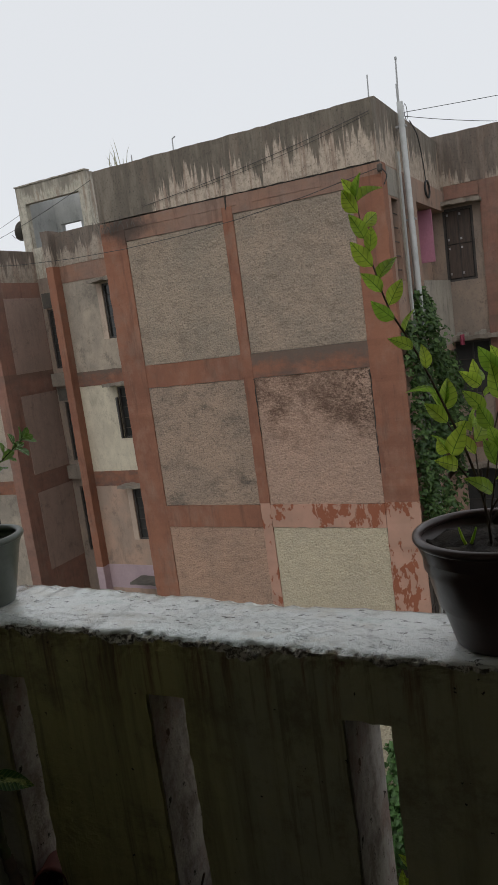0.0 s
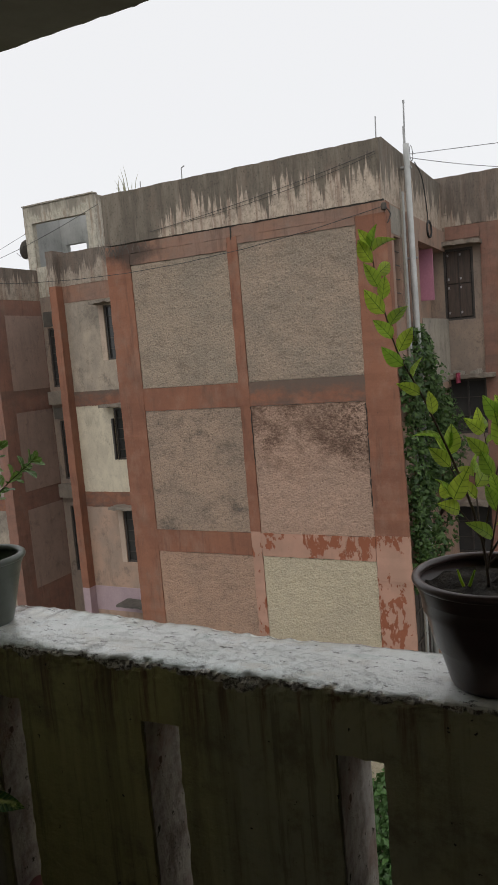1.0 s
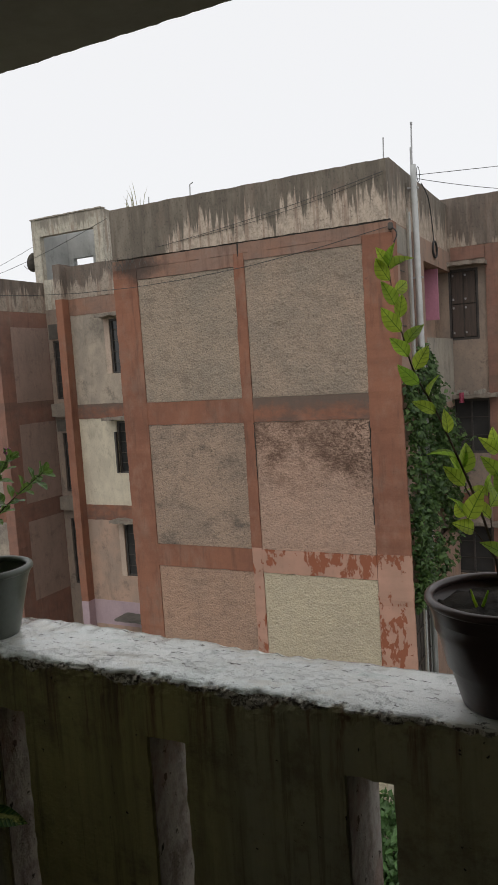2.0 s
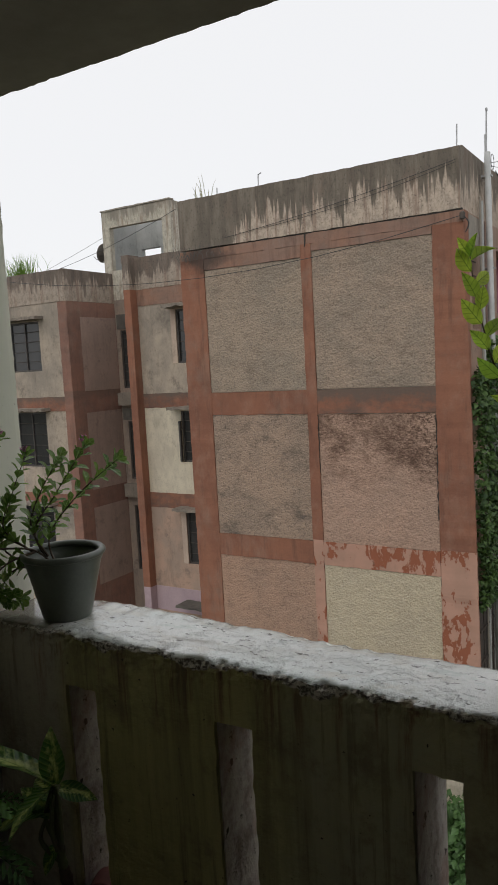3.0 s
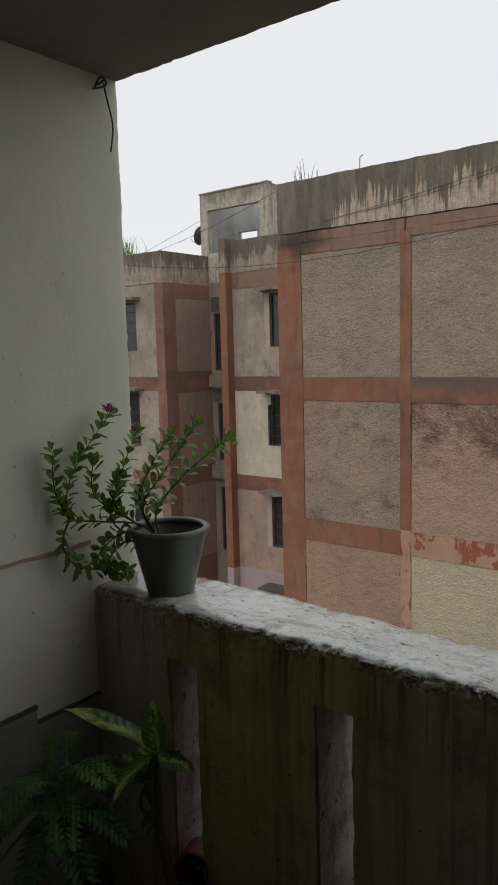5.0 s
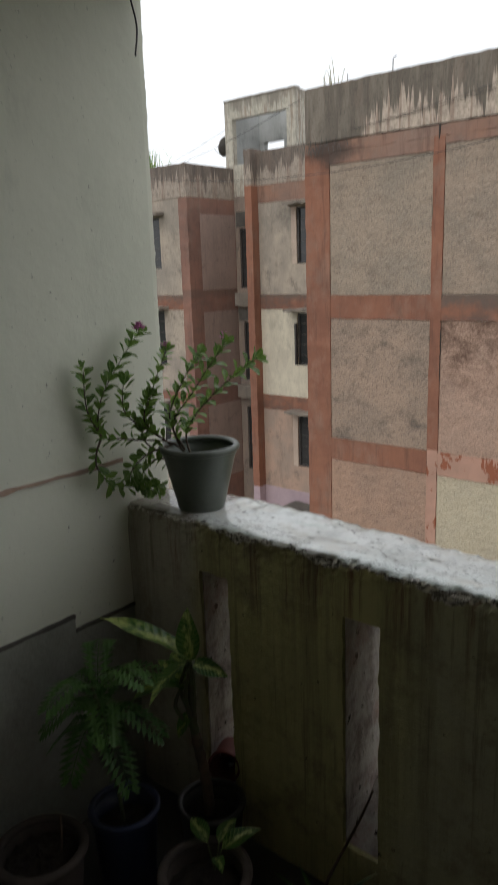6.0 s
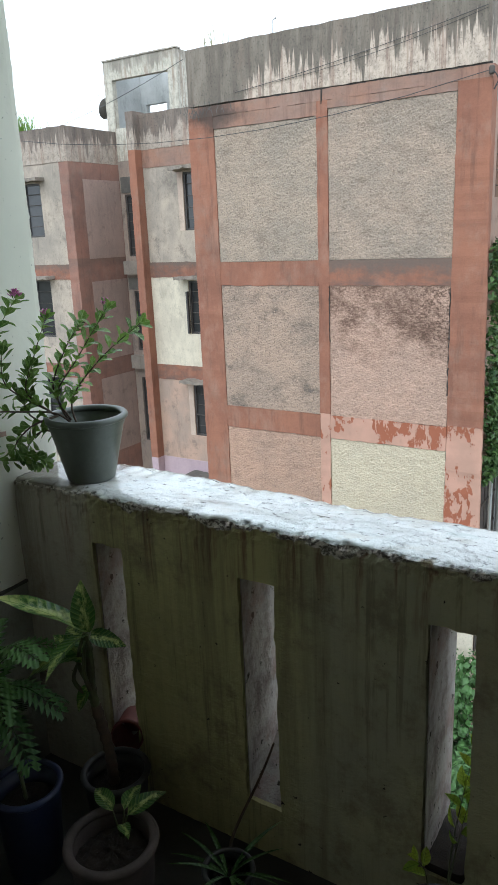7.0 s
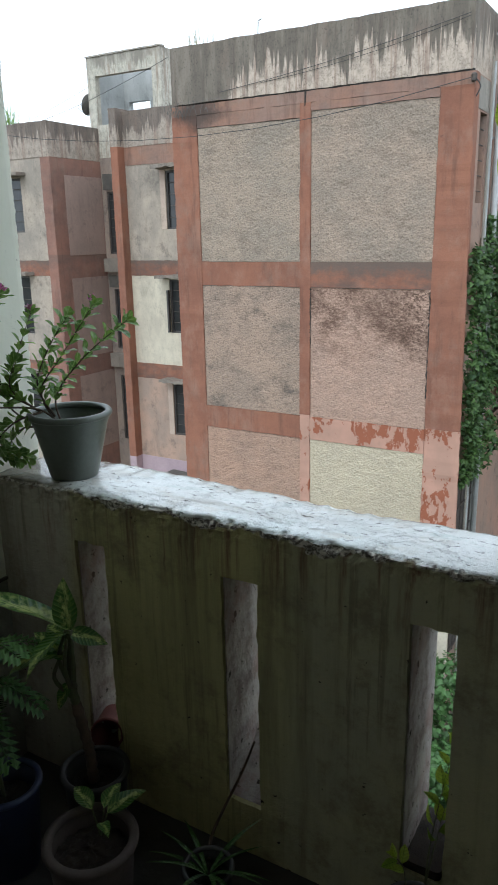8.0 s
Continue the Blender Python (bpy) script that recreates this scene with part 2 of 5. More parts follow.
PEBBLE_A = pebble("pebbledash_grey", (0.38, 0.296, 0.223), (0.304, 0.252, 0.198), (0.157, 0.123, 0.0969))
PEBBLE_B = pebble("pebbledash_grey_pink", (0.389, 0.296, 0.224), (0.304, 0.247, 0.194), (0.157, 0.123, 0.095))
PEBBLE_C = pebble("pebbledash_brown", (0.399, 0.285, 0.211), (0.323, 0.242, 0.185), (0.109, 0.0902, 0.076), amount=0.85)
PEBBLE_D = pebble("pebbledash_sooty", (0.484, 0.318, 0.237), (0.418, 0.285, 0.217), (0.199, 0.138, 0.109), (0.142, 0.0836, 0.0589), -0.2, 0.3)
PEBBLE_E = pebble("pebbledash_pink", (0.437, 0.28, 0.199), (0.38, 0.257, 0.19), (0.19, 0.128, 0.0997), amount=0.5)
PEBBLE_F = pebble("pebbledash_cream", (0.56, 0.48, 0.345), (0.5, 0.43, 0.32), (0.36, 0.29, 0.2), amount=0.3)
OCHRE = ochre("red_oxide_paint")
OCHRE_DIRTY = ochre("red_oxide_paint_sooty", sooty=0.85, stain=0.45)
OCHRE_FADED = ochre("red_oxide_paint_faded", (0.35, 0.19, 0.13), (0.31, 0.195, 0.15), 0.65, 0.4, (0.34, 0.26, 0.21))
OCHRE_DARK = ochre("red_oxide_paint_dull", (0.33, 0.165, 0.12), (0.27, 0.145, 0.11), 0.5, 0.4, (0.33, 0.22, 0.18))
PEELING = peeling("peeling_pink_paint")
STREAKED = weathered("streaked_cement", (0.56, 0.46, 0.37), (0.092, 0.08, 0.064), 4.7, 0.62, left=-7.9)
STREAKED_LOW = weathered("streaked_cement_low", (0.42, 0.35, 0.285), (0.1, 0.08, 0.067), 4.4, 0.42, 3.0)
CEMENT = stained("bare_cement", (0.4, 0.36, 0.3), (0.28, 0.255, 0.22), (0.14, 0.125, 0.105), 0.6)
SUNSHADE = stained("stained_sunshade_cement", (0.3, 0.255, 0.21), (0.2, 0.17, 0.14), (0.08, 0.068, 0.056), 0.75)
CEMENT_DARK = plain("dark_cement", (0.16, 0.145, 0.125), (0.09, 0.082, 0.072), 2.4, 0.93, 0.012)
STREAKED_CAB = weathered("streaked_plaster", (0.56, 0.52, 0.43), (0.22, 0.2, 0.165), 6.45, 0.25, 3.0)
SIDE_PLASTER = stained("streaky_red_grey_plaster", (0.4, 0.25, 0.185), (0.31, 0.225, 0.18), (0.14, 0.105, 0.088), 0.75)
PLASTER_DULL = stained("dull_brown_plaster", (0.37, 0.255, 0.21), (0.3, 0.215, 0.178), (0.17, 0.125, 0.1), 0.5)
PLASTER = stained("stained_plaster", (0.46, 0.38, 0.3), (0.3, 0.26, 0.215), (0.17, 0.145, 0.12), 0.65)
PLASTER_PINK = stained("stained_pink_plaster", (0.47, 0.315, 0.235), (0.36, 0.27, 0.215), (0.19, 0.145, 0.12), 0.6)
PLASTER_GREY = stained("grimy_wing_plaster", (0.34, 0.255, 0.2), (0.25, 0.2, 0.165), (0.12, 0.095, 0.08), 0.65)
PLASTER_CREAM = stained("cream_plaster", (0.66, 0.59, 0.46), (0.52, 0.46, 0.36), (0.27, 0.235, 0.18), 0.45)
PLASTER_WARM = stained("pale_pink_plaster", (0.56, 0.44, 0.35), (0.47, 0.36, 0.29), (0.25, 0.2, 0.16), 0.4)
LILAC = plain("lilac_paint", (0.52, 0.39, 0.42), (0.44, 0.33, 0.36), 1.5)
PINK = plain("pink_paint", (0.6, 0.26, 0.36), (0.5, 0.22, 0.31), 1.5)
SEAM = plain("sooty_joint", (0.03, 0.026, 0.022), (0.06, 0.05, 0.042), 6)
# near-black colour stands in for the shade inside rooms
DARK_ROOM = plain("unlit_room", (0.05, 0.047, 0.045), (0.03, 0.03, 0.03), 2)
IRON = plain("painted_iron", (0.06, 0.055, 0.05), (0.09, 0.07, 0.055), 9, 0.6, 0.001)
SHUTTER = plain("weathered_shutter", (0.05, 0.045, 0.042), (0.09, 0.078, 0.07), 4, 0.5, 0.002)
PVC = plain("grey_plastic_pipe", (0.55, 0.56, 0.55), (0.42, 0.43, 0.42), 3, 0.45, 0.001)
STEEL = plain("galvanised_steel", (0.5, 0.5, 0.5), (0.36, 0.36, 0.36), 8, 0.45, 0.001, 0.8)
CABLE = plain("black_cable", (0.03, 0.03, 0.03), (0.045, 0.045, 0.045), 8, 0.6, 0.0005)
CLOTH = plain("washed_cloth", (0.6, 0.12, 0.2), (0.45, 0.08, 0.14), 12)


def glass_look(name):
    k = Look(name, 0.12)
    k.shader.inputs["IOR"].default_value = 1.5
    return k.done(k.mix(k.noise(3), (0.02, 0.022, 0.024), (0.05, 0.05, 0.05)))


PANE = glass_look("dusty_dark_glass")
# ---- BUILDINGS ----
GROUND = -8.4


def ruffled(x0, x1, y, z0, z1, step, rough, thick=0.05):
    """An upright slab whose front is uneven; its front faces the balcony."""
    nx, nz = max(2, round((x1 - x0) / step)), max(2, round((z1 - z0) / step))
    bm = bmesh.new()
    grid = []
    for j in range(nz + 1):
        row = []
        for i in range(nx + 1):
            x, z = x0 + (x1 - x0) * i / nx, z0 + (z1 - z0) * j / nz
            edge = 0 if 0 < i < nx and 0 < j < nz else 1
            d = 0 if edge else rough * (noise.noise((x * 10, 1.7, z * 10)) + 0.8 * noise.noise((x * 24, 5.1, z * 24)))
            row.append(bm.verts.new((x, y + d, z)))
        grid.append(row)
    for j in range(nz):
        for i in range(nx):
            bm.faces.new((grid[j][i], grid[j][i + 1], grid[j + 1][i + 1], grid[j + 1][i]))
    rim = [grid[0][i] for i in range(nx + 1)] + [grid[j][nx] for j in range(1, nz + 1)] + [grid[nz][i] for i in range(nx - 1, -1, -1)] + [grid[j][0] for j in range(nz - 1, 0, -1)]
    back = [bm.verts.new((v.co.x, y + thick, v.co.z)) for v in rim]
    rim = [bm.verts.new(v.co) for v in rim]
    for k in range(len(rim)):
        n = (k + 1) % len(rim)
        bm.faces.new((rim[k], back[k], back[n], rim[n]))
    return bm


def ragged_bar(x0, x1, y0, y1, z0, z1, rough, step=0.06, taper=0.0):
    """A long bar with chipped, wavering edges. taper: how far its right side leans out towards its foot."""
    bm = bmesh.new()
    wide = (x1 - x0) > (z1 - z0)
    n = max(2, round(max(x1 - x0, z1 - z0) / step))
    rings = []
    for k in range(n + 1):
        f = k / n
        j = lambda q: rough * noise.noise((f * n * 0.31, q * 7.3, x0 + z1))  # noqa: E731
        if wide:
            x = x0 + (x1 - x0) * f
            co = [(x, y0 + j(0), z0 + j(1)), (x, y0 + j(0), z1 + j(2)), (x, y1, z1 + j(2)), (x, y1, z0 + j(1))]
        else:
            z, lean = z0 + (z1 - z0) * f, taper * (1 - f)
            co = [(x0 + j(1), y0 + j(0), z), (x0 + j(1), y1, z), (x1 + lean + j(2), y1, z), (x1 + lean + j(2), y0 + j(0), z)]
        rings.append([bm.verts.new(c) for c in co])
    for a, b in zip(rings, rings[1:]):
        for q in range(4):
            bm.faces.new((a[q], a[(q + 1) % 4], b[(q + 1) % 4], b[q]))
    bm.faces.new(rings[0])
    bm.faces.new(rings[-1][::-1])
    bmesh.ops.recalc_face_normals(bm, faces=bm.faces)
    return bm


def turned(ob, about, degrees):
    """Turns a part that was built facing the balcony to face another way."""
    ob.matrix_basis = Matrix.Translation(about) @ Matrix.Rotation(radians(degrees), 4, "Z") @ Matrix.Translation(-Vector(about))
    return ob


def window(parent, x0, x1, y, z0, z1, bars=4, label="", leaf=True, shade=True, face=0, surround=None):
    """A barred window with frame, panes and a concrete sunshade, facing the balcony; face: degrees by which it is turned about its left jamb."""
    # the back plate paints the room's darkness; panes without a leaf share it
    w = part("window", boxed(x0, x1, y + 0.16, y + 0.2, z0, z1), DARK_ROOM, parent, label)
    t = 0.05
    bm = boxed(x0, x0 + t, y + 0.03, y + 0.1, z0, z1)
    for d in ((x1 - t, x1, y + 0.03, y + 0.1, z0, z1), (x0 + t, x1 - t, y + 0.03, y + 0.1, z0, z0 + t), (x0 + t, x1 - t, y + 0.03, y + 0.1, z1 - t, z1)):
        box(bm, *d)
    part("frame", bm, SHUTTER, w)
    mid = (x0 + x1) / 2
    for a, b in ((x0 + t, mid - 0.02), (mid + 0.02, x1 - t)):
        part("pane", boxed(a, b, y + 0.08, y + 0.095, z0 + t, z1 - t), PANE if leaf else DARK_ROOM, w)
    part("mullion", boxed(mid - 0.02, mid + 0.02, y + 0.04, y + 0.1, z0 + t, z1 - t), SHUTTER, w)
    for k in range(1, bars + 1):
        z = z0 + (z1 - z0) * k / (bars + 1)
        part("bar", tube(bmesh.new(), [(x0 + t, y + 0.03, z), (x1 - t, y + 0.03, z)], 0.009, 5), IRON, w)
    if shade:
        part("sunshade", ragged_bar(x0 - 0.22, x1 + 0.22, y - 0.36, y, z1 + 0.05, z1 + 0.13, 0.035, 0.045), SUNSHADE, w)
    if surround:
        part("reveal", boxed(x0 - 0.17, x0 - 0.002, y - 0.012, y + 0.15, z0, z1 + 0.02), surround, w)
    if face:
        turned(w, (x0, y, z0), face)
    return w


def wall_with_holes(x0, x1, y0, y1, z0, z1, holes):
    """A wall facing the balcony, in one piece, with openings (x0, x1, z0, z1) right through it."""
    xs = sorted({x0, x1, *(min(max(v, x0), x1) for h in holes for v in h[:2])})
    zs = sorted({z0, z1, *(min(max(v, z0), z1) for h in holes for v in h[2:])})
    nx, nz = len(xs) - 1, len(zs) - 1
    bm, made = bmesh.new(), {}

    def v(i, y, k):
        if (i, y, k) not in made:
            made[i, y, k] = bm.verts.new((xs[i], y, zs[k]))
        return made[i, y, k]

    def solid(i, k):
        if not (0 <= i < nx and 0 <= k < nz):
            return False
        cx, cz = (xs[i] + xs[i + 1]) / 2, (zs[k] + zs[k + 1]) / 2
        return not any(h[0] < cx < h[1] and h[2] < cz < h[3] for h in holes)

    for i in range(nx):
        for k in range(nz):
            if solid(i, k):
                bm.faces.new((v(i, y0, k), v(i + 1, y0, k), v(i + 1, y0, k + 1), v(i, y0, k + 1)))
                bm.faces.new((v(i, y1, k), v(i, y1, k + 1), v(i + 1, y1, k + 1), v(i + 1, y1, k)))
                for di, dk, a, b in ((-1, 0, (0, 0), (0, 1)), (1, 0, (1, 1), (1, 0)), (0, -1, (1, 0), (0, 0)), (0, 1, (0, 1), (1, 1))):
                    if not solid(i + di, k + dk):
                        p, q = (i + a[0], k + a[1]), (i + b[0], k + b[1])
                        bm.faces.new((v(p[0], y0, p[1]), v(q[0], y0, q[1]), v(q[0], y1, q[1]), v(p[0], y1, p[1])))
    bmesh.ops.recalc_face_normals(bm, faces=bm.faces)
    return bm


# the block opposite: a gable wall of framed pebble-dash panels, a recessed stair bay and a side wing
block = empty("apartment_building", (-6.2, 13, GROUND), "weathered four-storey apartment block with red framed pebble-dash panels", "building")
XL, XR, FY = -9.25, -3.30, 13.0
COLS = [(-9.25, -8.66), (-6.41, -6.19), (-3.85, -3.30)]
BEAMS = [(3.86, 4.2), (0.755, 1.225), (-2.25, -1.785), (-5.3, -4.8)]
part("wall", boxed(XL + 0.03, XR - 0.03, FY + 0.055, FY + 0.3, GROUND, 4.2), CEMENT, block)
PANELS = [
    (0, 3.76, 1.225, PEBBLE_A), (1, 3.86, 1.225, PEBBLE_B), (0, 0.755, -1.785, PEBBLE_C), (1, 0.755, -1.785, PEBBLE_D),
    (0, -2.25, -4.8, PEBBLE_E), (1, -2.25, -4.8, PEBBLE_F), (0, -5.3, GROUND, PEBBLE_E), (1, -5.3, GROUND, PEBBLE_F)]
for bay, top, foot, look_of in PANELS:
    a, b = COLS[bay][1], COLS[bay + 1][0]
    part("panel", ruffled(a + 0.007, b - 0.007, FY + 0.006, foot + 0.008, top - 0.009, 0.035, 0.01), look_of, block, smooth=True)
    part("joint", boxed(a, b, FY + 0.02, FY + 0.054, foot, top), CEMENT, block)
for (a, b), mats in zip(COLS, ((OCHRE, OCHRE), (OCHRE, PEELING), (OCHRE, PEELING))):
    lean = 0.1 if b == XR else 0.0
    part("column", ragged_bar(a, b, FY - 0.012, FY + 0.055, -1.75 if mats[1] is PEELING else GROUND, 4.0, 0.012, taper=lean), mats[0], block)
    if mats[1] is PEELING:
        part("column", ragged_bar(a + 0.004, b + lean, FY - 0.012, FY + 0.055, GROUND, -4.902, 0.012), PLASTER_CREAM, block)
        part("column", ragged_bar(a + 0.004, b + lean, FY - 0.012, FY + 0.055, -4.9, -1.752, 0.012, taper=lean * 0.3), mats[1], block, "column of faded pink paint with flaked red patches")
for k, (foot, top) in enumerate(BEAMS):
    for bay, look_of in ((0, OCHRE_FADED if k == 0 else OCHRE), (1, (OCHRE_FADED, OCHRE_DIRTY, PEELING, PEELING)[k])):
        low = 3.76 if (k, bay) == (0, 0) else foot
        part("beam", ragged_bar(COLS[bay][1] + 0.002, COLS[bay + 1][0] - 0.002, FY - 0.008, FY + 0.055, low, 3.995 if k == 0 else top, 0.012), look_of, block)
part("beam", ragged_bar(XL, XR, FY - 0.006, FY + 0.055, 4.0, 4.19, 0.01), OCHRE_FADED, block)
part("joint", ragged_bar(-7.6, XR - 0.02, FY - 0.004, FY + 0.055, 4.19, 4.225, 0.012), SEAM, block)
part("joint", ragged_bar(-3.866, -3.846, FY - 0.014, FY + 0.02, -1.2, 0.72, 0.02, 0.03), SEAM, block, "black damp line along the panel")
part("joint", ragged_bar(-6.193, -6.182, FY - 0.013, FY + 0.02, -0.4, 0.74, 0.01, 0.03), SEAM, block)
part("joint", ragged_bar(-6.318, -6.294, FY - 0.014, FY + 0.02, 3.93, 4.25, 0.02), SEAM, block)
part("parapet", ragged_bar(XL + 0.03, -3.35, FY - 0.02, FY + 0.2, 4.215, 5.24, 0.014), STREAKED, block, "cement roof parapet with black rain streaks")
# side of the block, with a slim window, a corner balcony and rain pipes
SX = -3.31


ob = part("side_wall", wall_with_holes(13.3, 18.1, 0, 0.25, GROUND, 4.2, [(13.5, 13.95, 2.2, 3.65), (15.4, 18.2, 0.75, 3.75), (15.4, 18.2, -0.8, 0.6), (15.4, 18.2, -2.4, -1.8)]), SIDE_PLASTER, block, "stained side wall, faded red over grey cement")
ob.matrix_basis = Matrix.Translation((SX, 0, 0)) @ Matrix.Rotation(radians(90), 4, "Z")
part("corner_strip", boxed(SX - 0.2, SX + 0.012, 13.06, 13.3, GROUND, 4.2), OCHRE, block)
part("low_wall", ruffled(0, 2.68, 0, 0.75, 2.2, 0.1, 0.01, 0.2), CEMENT, block, "grey cement balcony wall").matrix_basis = Matrix.Translation((SX + 0.01, 15.41, 0)) @ Matrix.Rotation(radians(90), 4, "Z")
part("patch", boxed(SX, SX + 0.01, 13.33, 14.05, 3.68, 4.17), CEMENT, block)
part("parapet", boxed(-3.6, -3.35, 13.2, 18.1, 4.215, 5.3), STREAKED, block)
w = part("window", boxed(SX - 0.2, SX - 0.15, 13.5, 13.95, 2.2, 3.65), DARK_ROOM, block)
part("frame", boxed(SX - 0.12, SX - 0.05, 13.5, 13.56, 2.2, 3.65), SHUTTER, w)
for k in range(5):
    part("bar", tube(bmesh.new(), [(SX - 0.04, 13.5, 2.4 + 0.25 * k), (SX - 0.04, 13.95, 2.4 + 0.25 * k)], 0.01, 5), IRON, w)
w = part("window", boxed(SX - 0.2, SX - 0.15, 13.45, 15.0, -6.6, -2.6), DARK_ROOM, block, "dark barred opening low in the side wall")
for k in range(6):
    part("bar", boxed(SX + 0.001, SX + 0.03, 13.45 + 0.3 * k, 13.49 + 0.3 * k, -6.6, -2.6), IRON, w)
for k in range(7):
    part("bar", boxed(SX + 0.031, SX + 0.05, 13.45, 15.0, -6.5 + 0.62 * k, -6.46 + 0.62 * k), IRON, w)
part("sheet", boxed(SX + 0.002, SX + 0.012, 13.5, 14.98, -6.6, -2.62), SHUTTER, w)
# corner balcony: pink inside, a low wall in front
part("recess_wall", boxed(-3.95, -3.7, 15.4, 18.1, GROUND, 4.2), PLASTER_PINK, block)
part("recess_panel", boxed(-3.69, -3.37, 16.95, 17.03, 2.62, 3.74), PINK, block, "pink painted panel inside the corner balcony")
part("recess_floor", boxed(-3.7, -3.56, 15.4, 18.1, 1.1, 1.2), CEMENT_DARK, block)
# wing to the side
RY = 18.1
holes = [(-3.36, -2.68, 2.15, 3.8), (-3.36, -2.5, -0.55, 0.75), (-3.45, -2.5, -3.5, -2.3), (0.2, 1.3, 2.15, 3.6), (0.2, 1.3, -0.85, 0.6)]
part("wing_wall", wall_with_holes(-3.7, 6.0, RY, RY + 0.25, GROUND, 4.3, holes), PLASTER_GREY, block)
part("parapet", ragged_bar(-3.6, 6.0, RY - 0.02, RY + 0.2, 4.305, 5.43, 0.015), STREAKED_LOW, block)
part("column", ragged_bar(-2.5, -1.95, RY - 0.04, RY - 0.002, GROUND, 4.3, 0.012), OCHRE_DARK, block)
part("beam", ragged_bar(-3.28, -2.51, RY - 0.03, RY - 0.002, 4.0, 4.3, 0.012), OCHRE_DARK, block)
part("beam", ragged_bar(-3.28, -2.51, RY - 0.03, RY - 0.002, -1.8, -1.5, 0.012), OCHRE_DIRTY, block)
for k, h in enumerate(holes):
    window(block, h[0], h[1], RY, h[2], h[3], bars=2, leaf=k == 3, label="window with closed dark shutters and iron bars" if k == 0 else "")
BOARDS = plain("old_brown_boards", (0.1, 0.07, 0.055), (0.06, 0.045, 0.038), 5, 0.7, 0.004, stretch=(6, 1, 0.5))
for a, b in ((-3.29, -3.03), (-3.01, -2.75)):
    for z0, z1 in ((2.22, 2.98), (3.0, 3.73)):
        sh = part("shutter", boxed(a, b, RY + 0.012, RY + 0.027, z0, z1, bevel=0.004), BOARDS, block, "closed dark brown wooden shutter")
        for z in (z0 + 0.08, z1 - 0.1):
            part("hinge", boxed(a + 0.015, a + 0.055, RY + 0.004, RY + 0.012, z, z + 0.05), STEEL, sh)
random.seed(4)
for k in range(22):
    x, y = random.uniform(-3.5, -2.6), random.uniform(RY - 0.35, RY - 0.05)
    part("rubble", boxed(x, x + random.uniform(0.04, 0.12), y, y + 0.08, 0.88, 0.92 + random.uniform(0.0, 0.06)), CEMENT, block)
# roof slabs and the body of the block behind
part("roof", boxed(XL + 0.1, -3.6, 13.2, 25, 4.0, 4.2), CEMENT_DARK, block)
part("roof", boxed(-3.4, 6.0, RY + 0.25, 25, 4.1, 4.3), CEMENT_DARK, block)
part("back_wall", boxed(-15.5, 6.0, 25, 25.25, GROUND, 4.3), CEMENT, block)
part("return_wall", boxed(XL + 0.03, XL + 0.28, 13.3, 16.3, GROUND, 5.2), PLASTER, block)

# recessed stair bay
SY = 16.3
HOLES2 = [(-11.92, -10.9, 1.92, 3.36), (-11.95, -10.9, -0.79, 0.63), (-11.98, -10.9, -3.66, -2.16)]
part("bay_wall", wall_with_holes(-13.2, XL, SY, SY + 0.25, 1.12, 3.55, HOLES2), PLASTER, block, "grey stained plaster wall of the stair bay")
part("bay_wall", wall_with_holes(-13.2, XL, SY, SY + 0.25, -1.68, 0.72, HOLES2), PLASTER_CREAM, block, "pale cream plaster wall of the stair bay")
part("bay_wall", wall_with_holes(-13.2, XL, SY, SY + 0.25, -4.4, -2.1, HOLES2), PLASTER_PINK, block)
part("bay_wall", boxed(-13.2, XL, SY - 0.01, SY + 0.25, -5.1, -4.4), LILAC, block)
part("bay_wall", boxed(-13.2, XL, SY, SY + 0.25, GROUND, -5.1), PLASTER_PINK, block)
for z0, z1, mt in ((3.55, 4.0, OCHRE_FADED), (0.72, 1.12, OCHRE_DIRTY), (-2.1, -1.68, OCHRE_DIRTY)):
    part("beam", ragged_bar(-13.2, XL, SY - 0.012, SY + 0.25, z0, z1, 0.012), mt, block)
part("parapet", ragged_bar(-13.2, XL, SY - 0.02, SY + 0.2, 4.0, 4.87, 0.014), STREAKED_LOW, block)
part("pier", ragged_bar(-13.44, -13.205, SY - 0.28, SY + 0.2, 4.0, 4.93, 0.012), STREAKED_LOW, block)
part("column", ragged_bar(-13.44, -13.205, SY - 0.28, SY + 0.2, -4.4, 3.998, 0.012), OCHRE, block)
part("column", ragged_bar(-13.44, -13.205, SY - 0.28, SY + 0.2, GROUND, -4.402, 0.01), LILAC, block)
for k, h in enumerate(HOLES2):
    window(block, h[0], h[1], SY, h[2], h[3], bars=4, surround=PLASTER_WARM if k != 1 else None, leaf=k != 2)
part("open_shutter", boxed(-11.98, -11.93, SY - 0.1, SY - 0.02, -0.77, 0.35), SHUTTER, block)
part("awning", ragged_bar(-12.1, -11.0, SY - 0.6, SY - 0.05, -4.75, -4.7, 0.03), CEMENT_DARK, block)
# wall between the bay and the wing beyond, with a stack of stair windows
NY = 18.0
HOLES3 = [(-15.36, -14.7, 1.25, 3.05), (-15.3, -14.7, -1.65, 0.2), (-15.28, -14.7, -4.6, -2.5)]
part("stair_wall", wall_with_holes(-15.62, -13.3, NY, NY + 0.25, GROUND, 3.995, HOLES3), PLASTER_GREY, block)
for h in HOLES3:
    window(block, h[0], h[1], NY, h[2], h[3], bars=6, shade=False, leaf=False)
